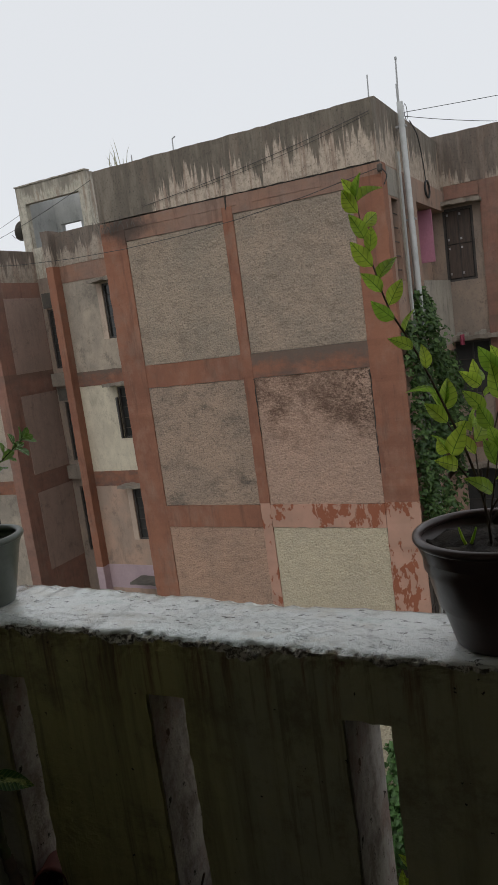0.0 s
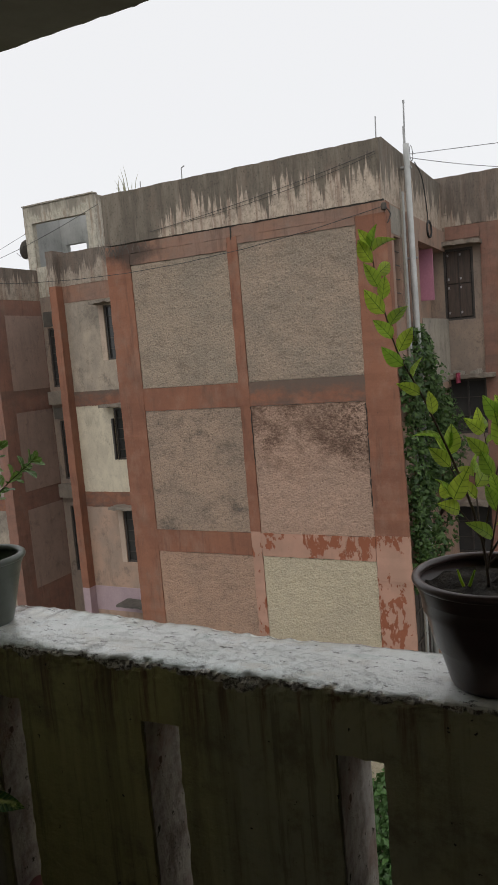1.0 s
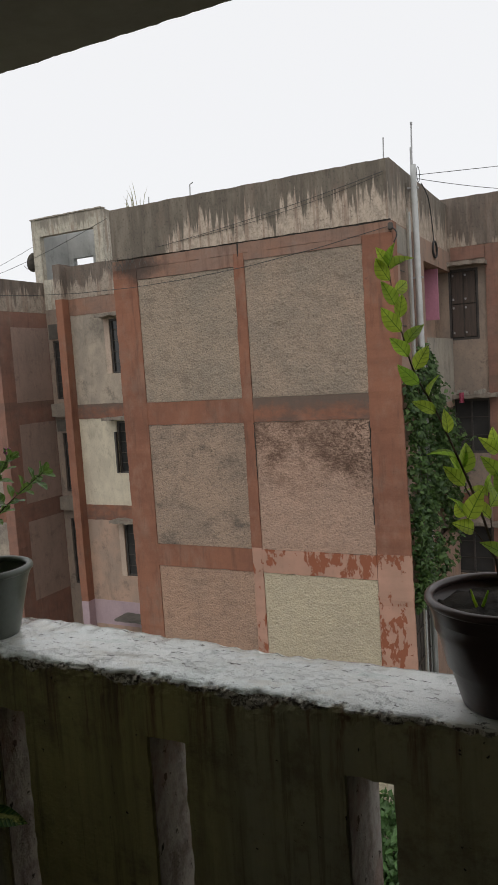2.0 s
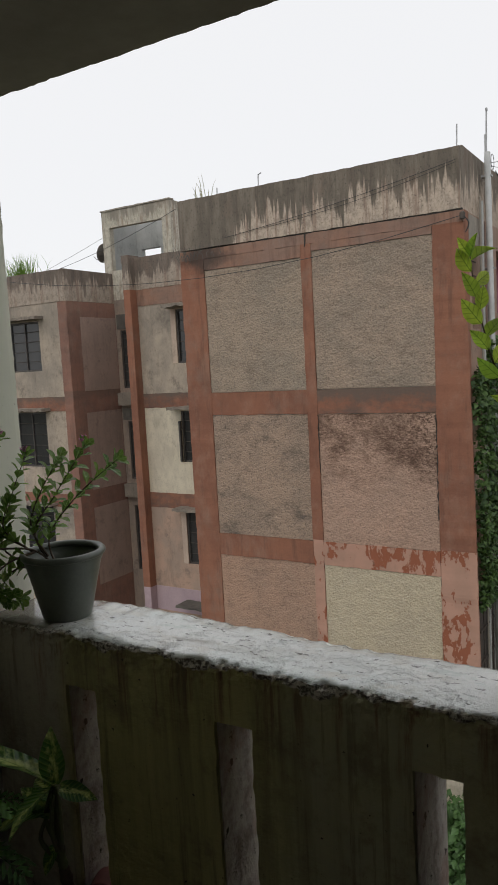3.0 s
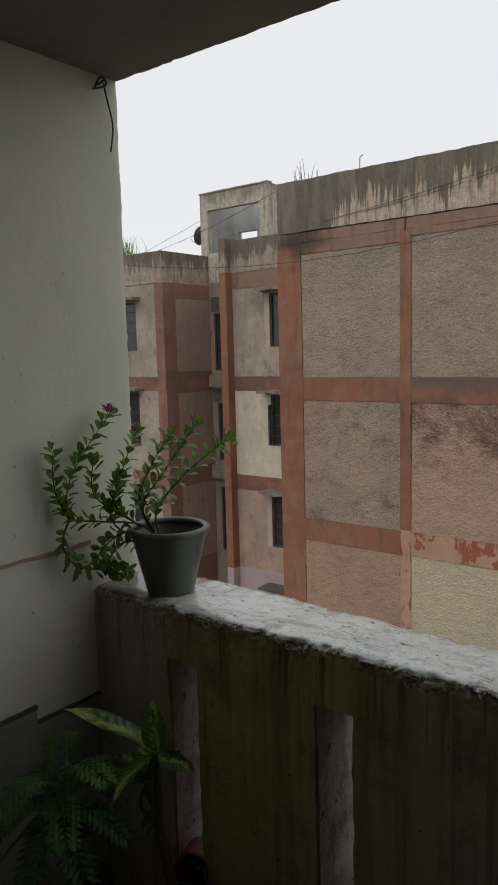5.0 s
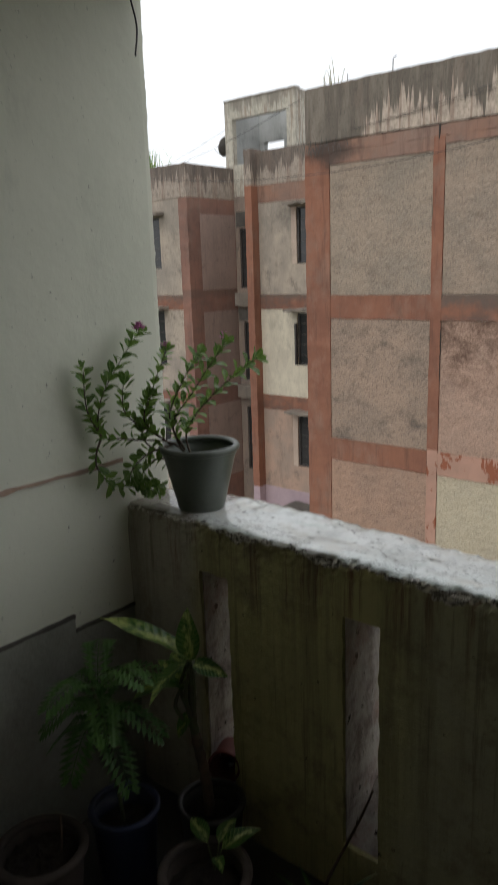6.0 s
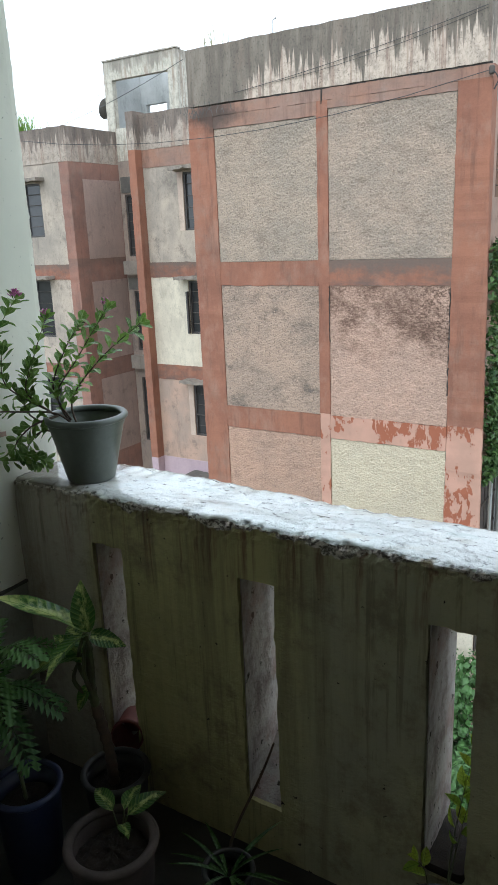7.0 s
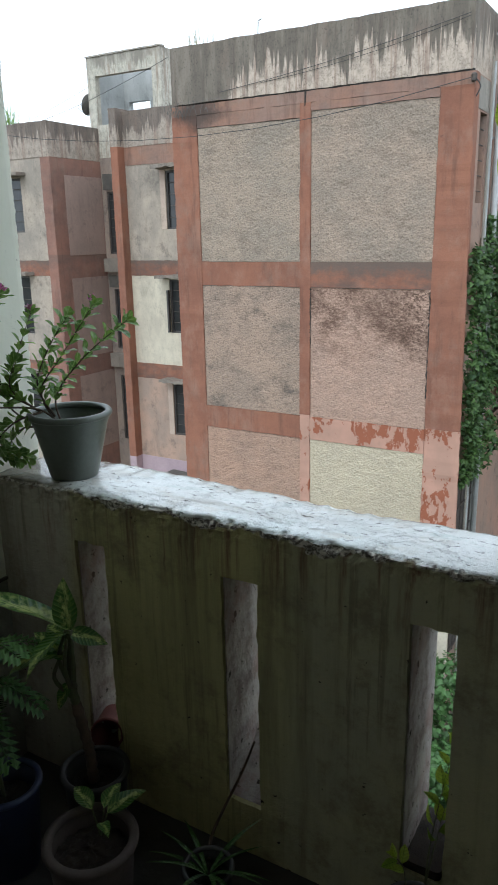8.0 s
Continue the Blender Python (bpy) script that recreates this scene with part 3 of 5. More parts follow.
for z0, z1 in ((0.72, 1.12), (-2.2, -1.78)):
    part("ledge", ragged_bar(-15.46, -13.5, NY - 0.22, NY - 0.002, z0, z1, 0.012), SUNSHADE, block, "grey cement ledge below the stair window")
for z0, z1 in ((3.1, 3.55), (0.25, 0.6)):
    part("ledge", ragged_bar(-15.46, -13.5, NY - 0.03, NY - 0.002, z0, z1, 0.012), CEMENT_DARK, block)
part("bay_side", boxed(-13.46, -13.3, SY + 0.2, NY, GROUND, 4.0), PLASTER, block)
# stair head room on the roof, open to the front, with a hole in its back wall
COOL_PLASTER = stained("pale_grey_plaster", (0.5, 0.51, 0.5), (0.41, 0.42, 0.41), (0.26, 0.27, 0.26), 0.6)
cab = part("head_room", wall_with_holes(-15.8, -13.15, NY, NY + 0.18, 4.0, 6.72, [(-15.5, -13.46, 4.9, 6.21)]), STREAKED_CAB, block, "roughly plastered roof head room, open in front")
part("side", boxed(-15.8, -15.6, NY + 0.18, 19.6, 4.0, 6.72), COOL_PLASTER, cab)
part("side", boxed(-13.35, -13.15, NY + 0.18, 19.6, 4.0, 6.72), STREAKED_CAB, cab)
part("back", wall_with_holes(-15.6, -13.35, 19.4, 19.6, 4.0, 6.6, [(-15.42, -14.62, 5.3, 5.7)]), COOL_PLASTER, cab)
part("lintel", ragged_bar(-15.82, -13.13, NY - 0.03, NY + 0.2, 6.722, 6.76, 0.01), CEMENT, cab)
part("roof", boxed(-13.4, XL, SY + 0.2, 25, 3.8, 4.0), CEMENT_DARK, block)
part("roof", boxed(-15.5, -13.42, NY + 0.2, 25, 3.8, 3.99), CEMENT_DARK, block)

# the neighbouring wing beyond the stair bay
wing = empty("apartment_building", (-18, 16, GROUND), "grey and red apartment wing with stained plaster and small barred windows", "building")
LY, LX = 15.9, -15.5
HOLES4 = [(-18.0, -16.7, 1.92, 3.4), (-18.0, -16.7, -1.0, 0.68), (-18.0, -16.7, -3.8, -2.2)]
part("wall", wall_with_holes(-24, LX - 0.35, LY, LY + 0.25, GROUND, 3.9, HOLES4), PLASTER, wing)
for h in HOLES4:
    window(wing, h[0], h[1], LY, h[2], h[3], bars=4, surround=PLASTER_WARM)
for z0, z1 in ((0.7, 1.13), (-2.2, -1.8)):
    part("beam", ragged_bar(-24, LX - 0.36, LY - 0.012, LY - 0.001, z0, z1, 0.01), OCHRE_DIRTY, wing)
part("column", ragged_bar(LX - 0.35, LX, LY - 0.02, LY + 0.3, GROUND, 3.9, 0.012), OCHRE_DARK, wing)
part("side_wall", boxed(LX - 0.25, LX - 0.03, LY + 0.3, NY, GROUND, 3.9), OCHRE_DARK, wing)
for z0, z1 in ((0.66, 1.2), (-2.27, -1.78)):
    part("beam", boxed(LX - 0.04, LX - 0.022, LY + 0.3, NY, z0, z1), OCHRE_DARK, wing)
for z0, z1 in ((1.25, 3.45), (-1.75, 0.6), (-4.7, -2.3)):
    ob = part("panel", ruffled(0, 1.54, 0, z0, z1, 0.06, 0.004, 0.02), PLASTER_DULL, wing, smooth=True)
    ob.matrix_basis = Matrix.Translation((LX - 0.02, LY + 0.53, 0)) @ Matrix.Rotation(radians(90), 4, "Z")
part("parapet", ragged_bar(-24, LX - 0.02, LY - 0.02, LY + 0.2, 3.905, 4.82, 0.014), STREAKED_LOW, wing)
part("parapet", boxed(LX - 0.22, LX - 0.025, LY + 0.2, 25, 3.905, 4.82), STREAKED_LOW, wing)
part("roof", boxed(-24, LX - 0.22, LY + 0.2, 25, 3.7, 3.9), CEMENT_DARK, wing)
part("end_wall", boxed(-24.25, -24, LY, 25, GROUND, 4.8), CEMENT, wing)
part("back_wall", boxed(-24, LX, 25, 25.25, GROUND, 4.8), CEMENT, wing)

# ---- ground ----
SOIL = plain("grassy_soil", (0.06, 0.075, 0.025), (0.11, 0.09, 0.06), 1.2, 0.95, 0.03)
bm = bmesh.new()
bmesh.ops.create_grid(bm, x_segments=60, y_segments=60, size=400, matrix=Matrix.Translation((0, 30, GROUND)))
tagged(part("ground", bm, SOIL), "damp grassy ground between the blocks", "ground", kind="structure")

# ---- BALCONY ----
FLOOR, TOP, PIN, POUT, WX, CEIL = -0.22, 0.945, 1.755, 2.01, -2.03, 2.75
EX, BACK = 3.4, -1.5


def parapet_look():
    k = Look("whitewashed_mossy_cement", 0.9)
    z = k.axis("Z")
    flake = k.noise(6, (0.7, 1.1, 1), 9, 0.78)
    pits = k.noise(38, (0.62, 1.15, 1), 6, 0.74)
    lines = k.noise(15, (0.5, 1.4, 1), 8, 0.8, (3, 1, 0))
    white = k.mix(k.map(k.noise(2.4), 0.3, 0.7), (0.9, 0.91, 0.87), (0.8, 0.86, 0.83))
    white = k.mix(k.map(flake, 0.54, 0.6, 0, 0.25), white, (0.56, 0.57, 0.5))
    white = k.mix(k.map(lines, 0.6, 0.63, 0, 0.45), white, (0.3, 0.29, 0.24))
    white = k.mix(k.map(k.noise(7, (0.8, 1.2, 1), 7, 0.72, (5, 5, 2)), 0.5, 0.62, 0, 0.5), white, (0.74, 0.7, 0.6))
    white = k.mix(k.map(k.noise(11, (0.6, 1.2, 1), 6, 0.7, (1, 9, 2)), 0.56, 0.64, 0, 0.45), white, (0.52, 0.62, 0.56))
    white = k.mix(k.map(pits, 0.59, 0.63, 0, 0.85), white, (0.05, 0.05, 0.04))
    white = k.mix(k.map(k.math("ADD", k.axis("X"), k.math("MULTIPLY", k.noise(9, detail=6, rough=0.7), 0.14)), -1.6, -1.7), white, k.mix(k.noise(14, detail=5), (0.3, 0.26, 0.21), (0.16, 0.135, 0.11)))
    run, hair = k.noise(5, (1.6, 1.6, 0.08), 6, 0.72), k.noise(26, (1.5, 1.5, 0.035), 4, 0.7)
    olive = k.mix(k.map(k.noise(1.3, detail=7, rough=0.7), 0.35, 0.65), (0.46, 0.435, 0.25), (0.385, 0.37, 0.255))
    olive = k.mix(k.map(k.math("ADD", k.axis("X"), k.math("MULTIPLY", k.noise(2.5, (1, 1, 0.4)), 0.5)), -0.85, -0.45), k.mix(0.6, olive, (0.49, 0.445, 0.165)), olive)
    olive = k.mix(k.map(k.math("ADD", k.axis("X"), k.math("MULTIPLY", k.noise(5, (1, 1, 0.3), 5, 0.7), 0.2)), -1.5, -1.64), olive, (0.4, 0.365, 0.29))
    rust = k.math("MULTIPLY", k.map(k.noise(9, (1.6, 1.6, 0.07), 5, 0.7, (2, 6, 0)), 0.5, 0.66), k.map(k.math("ADD", z, k.math("MULTIPLY", k.noise(6, (1, 1, 0.05)), 0.5)), 0.85, 1.1))
    olive = k.mix(k.math("MULTIPLY", rust, 0.9), olive, (0.17, 0.085, 0.055))
    olive = k.mix(k.map(run, 0.46, 0.74, 0, 0.6), olive, (0.12, 0.11, 0.07))
    olive = k.mix(k.map(k.math("MULTIPLY", hair, k.map(k.noise(3, (1, 1, 0.5), 4), 0.3, 0.7, 0.8, 1.1)), 0.53, 0.68, 0, 0.42), olive, (0.07, 0.065, 0.045))
    olive = k.mix(k.map(k.noise(4.5, detail=9, rough=0.78, shift=(8, 1, 1)), 0.48, 0.68, 0, 0.62), olive, (0.15, 0.122, 0.085))
    olive = k.mix(k.map(k.noise(30, detail=3), 0.7, 0.74), olive, (0.03, 0.026, 0.02))
    chip = k.math("ADD", z, k.math("MULTIPLY", k.math("SUBTRACT", k.noise(18, (1, 1, 1.5), 6, 0.7), 0.5), 0.035))
    broken = k.mix(k.map(k.noise(62, detail=5, rough=0.75), 0.42, 0.58), (0.1, 0.085, 0.066), (0.68, 0.64, 0.55))
    c = k.mix(k.map(chip, TOP - 0.012, TOP - 0.008), k.mix(k.map(chip, k.map(k.noise(3.2, (1, 0, 0), 4, 0.6), 0.42, 0.68, TOP - 0.018, TOP - 0.055), k.map(k.noise(3.2, (1, 0, 0), 4, 0.6), 0.42, 0.68, TOP - 0.012, TOP - 0.046)), olive, broken), white)
    k.bump(k.math("ADD", k.noise(34, detail=6, rough=0.7), k.math("MULTIPLY", k.math("MULTIPLY", k.map(flake, 0.515, 0.54), k.map(z, TOP - 0.014, TOP - 0.008)), -0.3)), 0.007)
    k.put(k.shader.inputs["Coat Weight"], k.map(z, TOP - 0.012, TOP - 0.006, 0, 0.8))
    k.shader.inputs["Coat Roughness"].default_value = 0.16
    return k.done(c, k.map(z, TOP - 0.014, TOP - 0.006, 0.92, 0.26))


def reveal_look():
    k = Look("flaking_whitewash", 0.9)
    flake = k.noise(9, (1, 1, 0.85), 7, 0.7)
    pits = k.noise(26, (1, 1, 0.8), 5, 0.7)
    c = k.mix(k.map(flake, 0.42, 0.66), (0.42, 0.385, 0.36), (0.2, 0.16, 0.148))
    c = k.mix(k.map(pits, 0.6, 0.64), c, (0.03, 0.025, 0.02))
    c = k.mix(k.map(k.noise(4, (1, 1, 0.6), 5, 0.7, (3, 3, 3)), 0.5, 0.64, 0, 0.6), c, (0.3, 0.19, 0.16))
    k.bump(k.math("ADD", flake, pits), 0.008)
    return k.done(c)


def wall_look():
    k = Look("cream_green_distemper", 0.75)
    z = k.axis("Z")
    c = k.mix(k.map(k.noise(0.9, detail=5), 0.35, 0.65), (0.74, 0.735, 0.61), (0.65, 0.655, 0.54))
    c = k.mix(k.map(k.noise(4, (1, 1, 0.4), 6, 0.7), 0.55, 0.75, 0, 0.25), c, (0.3, 0.3, 0.24))
    c = k.mix(k.map(k.noise(60, detail=2), 0.7, 0.75, 0, 0.6), c, (0.12, 0.11, 0.08))
    k.bump(k.noise(7, detail=6), 0.004)
    return k.done(c)


PARAPET, REVEAL, WALL = parapet_look(), reveal_look(), wall_look()
# pale tone set by how much light the unseen walls bounce inside
BOUNCE_WHITE = plain("bounce_white", (0.77, 0.75, 0.67), (0.7, 0.68, 0.6), 1.2, 0.8, 0.002)
DAMP = plain("damp_grey_plaster", (0.4, 0.4, 0.34), (0.27, 0.27, 0.23), 3, 0.85, 0.006)
CEILING = plain("grey_limewash", (0.34, 0.325, 0.28), (0.26, 0.245, 0.215), 1.1, 0.9, 0.004)
FLOOR_LOOK = plain("dirty_cement_floor", (0.09, 0.085, 0.075), (0.055, 0.052, 0.046), 2, 0.8, 0.006)


SLOTS = [(-1.664, -1.536), (-1.08, -0.955), (-0.494, -0.368)]
SILL, HEAD = -0.03, 0.766


def parapet_mesh():
    """The parapet as one worn body: a profile carried along, cut by the slots, with a broken inner edge."""
    up = [FLOOR - 0.1, -0.12, SILL] + [SILL + (HEAD - SILL) * k / 24 for k in range(1, 25)]
    prof = [(PIN, z) for z in up] + [(PIN, z) for z in (0.79, 0.82, 0.85, 0.87, 0.885, 0.9, 0.912, 0.922)] + [(PIN + 0.002, 0.932), (PIN + 0.008, 0.94), (PIN + 0.02, 0.944)]
    prof += [(PIN + 0.02 + (POUT - PIN - 0.02) * k / 12, TOP) for k in range(1, 13)]
    prof += [(POUT + 0.018, 0.94), (POUT + 0.027, 0.925), (POUT + 0.026, 0.89), (POUT, 0.83)] + [(POUT, z) for z in up[::-1]]
    marks = sorted({v for s in SLOTS for v in s} | {WX, EX})
    xs = [WX]
    for a, b in zip(marks, marks[1:]):
        n = max(2, int((b - a) / (0.008 if b < 0.5 else 0.03)))
        xs += [a + (b - a) * k / n for k in range(1, n + 1)]
    last = len(prof) - 1
    bm = bmesh.new()
    rings = []
    for x0 in xs:
        ring = []
        for q, (y, z) in enumerate(prof):
            x = x0
            f = 0.004 * noise.noise((x * 9, y * 22, z * 22)) + 0.0035 * noise.noise((x * 38, y * 60, z * 60))
            edge = min(abs(x - v) for s in SLOTS for v in s)
            if edge < 0.03 and SILL - 0.01 < z < HEAD + 0.03:
                x += (0.006 * noise.noise((x0 * 5, y, z * 11)) + 0.004 * noise.noise((x0 * 9, y, z * 37))) * (1 - edge / 0.03)
            if y > PIN + 0.1 and z > 0.8:
                y += 0.04 * (y - PIN - 0.1) / 0.155 * max(0.0, min(1.0, (-0.8 - x0) / 0.8))
            if z > 0.86 and y < PIN + 0.05:
                much = min(1, (z - 0.86) / 0.06)
                bite = max(0.0, 0.45 * noise.noise((x * 3.1, 3.1, 0.2)) + 0.6 * noise.noise((x * 17, 1.1, 7.2)) + 0.9 * noise.noise((x * 46, y * 60, z * 60)) + 0.2)
                y += bite * 0.019 * much * (1 if z < 0.942 else 0.75)
                z -= bite * 0.005 * much
            if z > 0.925:
                z += 0.003 * noise.noise((x * 9, y * 22, 1)) + 0.003 * noise.noise((x * 2.2, y * 7, 0))
                if y > POUT - 0.01:
                    z -= 0.01 * abs(noise.noise((x * 14, 4, 2)))
            else:
                y += f * 0.8
            if abs(z - HEAD) < 0.012 and edge < 0.11:
                z += 0.006 * noise.noise((x * 30, y, 2))
            ring.append(bm.verts.new((x, y, z)))
        rings.append(ring)
    front = range(2, 26)
    back = [last - 1 - q for q in front]
    for (xa, a), (xb, b) in zip(zip(xs, rings), zip(xs[1:], rings[1:])):
        gap = any(s[0] < (xa + xb) / 2 < s[1] for s in SLOTS)
        for q in range(last):
            if not (gap and (q in front or q in back)):
                bm.faces.new((a[q], a[q + 1], b[q + 1], b[q]))
        bm.faces.new((a[last], a[0], b[0], b[last]))
        if gap:
            for q in (2, 26):
                bm.faces.new((a[q], a[last - q], b[last - q], b[q]))
    for s in SLOTS:
        for v in s:
            r = rings[xs.index(min(xs, key=lambda t: abs(t - v)))]
            for q in front:
                bm.faces.new((r[q], r[q + 1], r[last - q - 1], r[last - q]))
    bm.faces.new(rings[0])
    bm.faces.new(rings[-1])
    bmesh.ops.recalc_face_normals(bm, faces=bm.faces)
    for f in bm.faces:
        f.smooth = f.calc_center_median().z > 0.938 and len(f.verts) == 4
    return bm


def worn_slab(x0, x1, y0, y1, z0, z1, step=0.03, rough=0.006):
    """A rectangular upright with uneven, rounded long edges."""
    bm = bmesh.new()
    c = 0.012
    prof = [(x0 + c, y0), (x1 - c, y0), (x1 - 0.002, y0 + 0.004), (x1, y0 + c), (x1, (y0 + y1) / 2), (x1, y1 - c), (x1 - c, y1), (x0 + c, y1), (x0, y1 - c), (x0, (y0 + y1) / 2), (x0, y0 + c), (x0 + 0.002, y0 + 0.004)]
    n = round((z1 - z0) / step)
    rings = []
    for k in range(n + 1):
        z = z0 + (z1 - z0) * k / n
        ring = []
        for x, y in prof:
            near = noise.noise((x * 30, y * 30, z * 17)) * rough
            ring.append(bm.verts.new((x + near, y + near * 0.5 * (1 if y < y0 + 0.1 else 0), z)))
        rings.append(ring)
    m = len(prof)
    for a, b in zip(rings, rings[1:]):
        for q in range(m):
            bm.faces.new((a[q], a[(q + 1) % m], b[(q + 1) % m], b[q]))
    bm.faces.new(rings[0][::-1])
    bm.faces.new(rings[-1])
    return bm


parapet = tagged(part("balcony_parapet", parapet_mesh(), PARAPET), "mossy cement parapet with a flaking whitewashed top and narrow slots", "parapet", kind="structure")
for a, b in SLOTS:
    part("reveal", ruffled(0, POUT - PIN - 0.012, 0, -0.02, 0.764, 0.012, 0.004, 0.003), REVEAL, parapet, "flaking whitewash inside the slot", smooth=True).matrix_basis = Matrix.Translation((a + 0.009, PIN + 0.006, 0)) @ Matrix.Rotation(radians(90), 4, "Z")

tagged(part("floor", boxed(WX, EX, BACK, PIN, FLOOR - 0.15, FLOOR), FLOOR_LOOK), "dirty grey cement balcony floor", "floor", kind="structure")


def ceiling_slab():
    bm = bmesh.new()
    n = 300
    rows = []
    for i in range(n + 1):
        x = WX - 0.25 + (EX + 0.5 - WX) * i / n
        d = 0.006 * noise.noise((x * 6, 0, 0)) + 0.006 * noise.noise((x * 25, 1, 0))
        e = 0.012 * max(0, noise.noise((x * 9, 4, 0))) + 0.006 * noise.noise((x * 33, 4, 1))
        rows.append([bm.verts.new(c) for c in ((x, BACK - 0.2, CEIL), (x, 1.9, CEIL), (x, 1.96, CEIL + 0.002), (x, 1.985 + d, CEIL + 0.003 + 0.5 * e), (x, 1.99 + d, CEIL + 0.05), (x, 1.99, CEIL + 0.16), (x, BACK - 0.2, CEIL + 0.16))])
    for a, b in zip(rows, rows[1:]):
        for q in range(7):
            bm.faces.new((a[q], b[q], b[(q + 1) % 7], a[(q + 1) % 7]))
    bmesh.ops.recalc_face_normals(bm, faces=bm.faces)
    return bm


tagged(part("ceiling", ceiling_slab(), CEILING), "grey balcony ceiling slab with a chipped edge", "ceiling", kind="structure")


def end_wall():
    """The balcony's end wall with a worn front edge."""
    bm = bmesh.new()
    rows = []
    n = 360
    for i in range(n + 1):
        z = FLOOR + (CEIL - FLOOR) * i / n
        d = 0.005 * noise.noise((z * 7, 0, 3)) + 0.006 * noise.noise((z * 24, 0, 5)) + 0.005 * noise.noise((z * 60, 2, 5))
        front = 1.985 if z > TOP - 0.02 else 2.0
        rows.append([bm.verts.new(c) for c in ((WX, BACK, z), (WX, 1.4, z), (WX, front - 0.03, z), (WX - 0.003, front - 0.008 + d, z), (WX - 0.012 - d, front + d, z), (WX - 0.23, front, z), (WX - 0.23, BACK, z))])
    for a, b in zip(rows, rows[1:]):
        for q in range(7):
            bm.faces.new((a[q], b[q], b[(q + 1) % 7], a[(q + 1) % 7]))
    bmesh.ops.recalc_face_normals(bm, faces=bm.faces)
    return bm


wall = tagged(part("wall_west", end_wall(), WALL), "cream-green painted balcony end wall, damp towards its foot", "wall", kind="structure")
part("dado_line", ragged_bar(BACK, 1.75, 0, 0.01, 1.103, 1.117, 0.008, 0.02), PLASTER_PINK, wall, "thin broken ridge of old plaster").matrix_basis = Matrix.Translation((WX + 0.008, 0, 0)) @ Matrix.Rotation(radians(90), 4, "Z")
bm = boxed(WX, WX + 0.006, BACK, 1.48, FLOOR, 0.595)
box(bm, WX, WX + 0.006, 1.48, 1.754, FLOOR, 0.54)
part("damp_dado", bm, DAMP, wall, "bare damp plaster below a stepped broken edge")
# dark strips painted in as the shadow line below the upper plaster
for y0, y1, z in ((BACK, 1.48, 0.592), (1.48, 1.754, 0.537)):
    part("edge_shadow", ragged_bar(y0, y1, 0, 0.014, z, z + 0.012, 0.005, 0.02), CEMENT_DARK, wall, "dark strip drawn as the shadow under the broken plaster edge").matrix_basis = Matrix.Translation((WX + 0.012, 0, 0)) @ Matrix.Rotation(radians(90), 4, "Z")
# both walls are unseen: they close the balcony and bounce light onto the parapet
tagged(part("wall_south", boxed(WX, EX, BACK - 0.2, BACK, FLOOR, CEIL), BOUNCE_WHITE), "unseen plain wall behind the balcony, pale to bounce light", "wall", kind="structure")
tagged(part("wall_east", boxed(EX, EX + 0.23, BACK - 0.2, 2.0, FLOOR - 0.1, CEIL), BOUNCE_WHITE), "unseen plain balcony end wall, pale to bounce light", "wall", kind="structure")
# the rest of the camera's own building, plain, under and over the balcony
tagged(part("wall_north", boxed(WX - 0.23, EX + 0.23, 1.99, 2.005, GROUND, FLOOR - 0.16), PLASTER), "plain plastered wall below the balcony", "wall", kind="structure")
tagged(part("wall_base", boxed(WX - 0.23, EX + 0.23, BACK - 4.0, 1.985, GROUND, FLOOR - 0.155), PLASTER), "plain lower storeys below the balcony", "wall", kind="structure")

# ---- PLANTS AND POTS ----
def leaf_look(name, young, old, vein, through=0.35, gloss=0.38, pattern=None):
    """Leaf green with a pale midrib, side veins and light shining through; pattern: colour of a variegated middle."""
    k = Look(name, gloss)
    x, y = k.axis("X"), k.axis("Y")
    side = k.math("ABSOLUTE", x)
    c = k.mix(k.random(), young, old)
    c = k.mix(k.map(k.noise(30, detail=4), 0.35, 0.7, 0, 0.4), c, tuple(v * 0.6 for v in old))
    ribs = k.math("SINE", k.math("MULTIPLY", k.math("SUBTRACT", y, k.math("MULTIPLY", side, 0.8)), 330))
    if pattern:
        blot = k.math("MULTIPLY", k.map(k.math("ADD", side, k.math("MULTIPLY", k.noise(60, detail=5, rough=0.7), 0.05)), 0.05, 0.028), k.map(k.noise(35, (1, 0.6, 1), 4), 0.42, 0.56))
        c = k.mix(blot, c, pattern)
    c = k.mix(k.map(ribs, 0.72, 1.0, 0, 0.5), c, vein)
    c = k.mix(k.map(side, 0.0016, 0.0006), c, vein)
    k.bump(k.math("ADD", ribs, k.noise(90)), 0.0006)
    m = k.done(c)
    glow = k.n.new("ShaderNodeBsdfTranslucent")
    k.l.new(c, glow.inputs["Color"])
    both = k.n.new("ShaderNodeMixShader")
    both.inputs[0].default_value = through
    k.l.new(k.shader.outputs[0], both.inputs[1])
    k.l.new(glow.outputs[0], both.inputs[2])
    k.l.new(both.outputs[0], k.n["Material Output"].inputs["Surface"])
    return m


LEAF_LIME = leaf_look("young_bright_leaf", (0.58, 0.72, 0.09), (0.3, 0.5, 0.06), (0.12, 0.24, 0.03), 0.6)
LEAF_MID = leaf_look("mid_green_leaf", (0.3, 0.48, 0.06), (0.1, 0.22, 0.035), (0.08, 0.16, 0.03), 0.5)
LEAF_DEEP = leaf_look("deep_green_leaf", (0.07, 0.16, 0.03), (0.04, 0.09, 0.022), (0.1, 0.2, 0.05), 0.3)
LEAF_SMALL = leaf_look("small_glossy_leaf", (0.22, 0.36, 0.07), (0.09, 0.18, 0.04), (0.25, 0.36, 0.12), 0.42, 0.26)
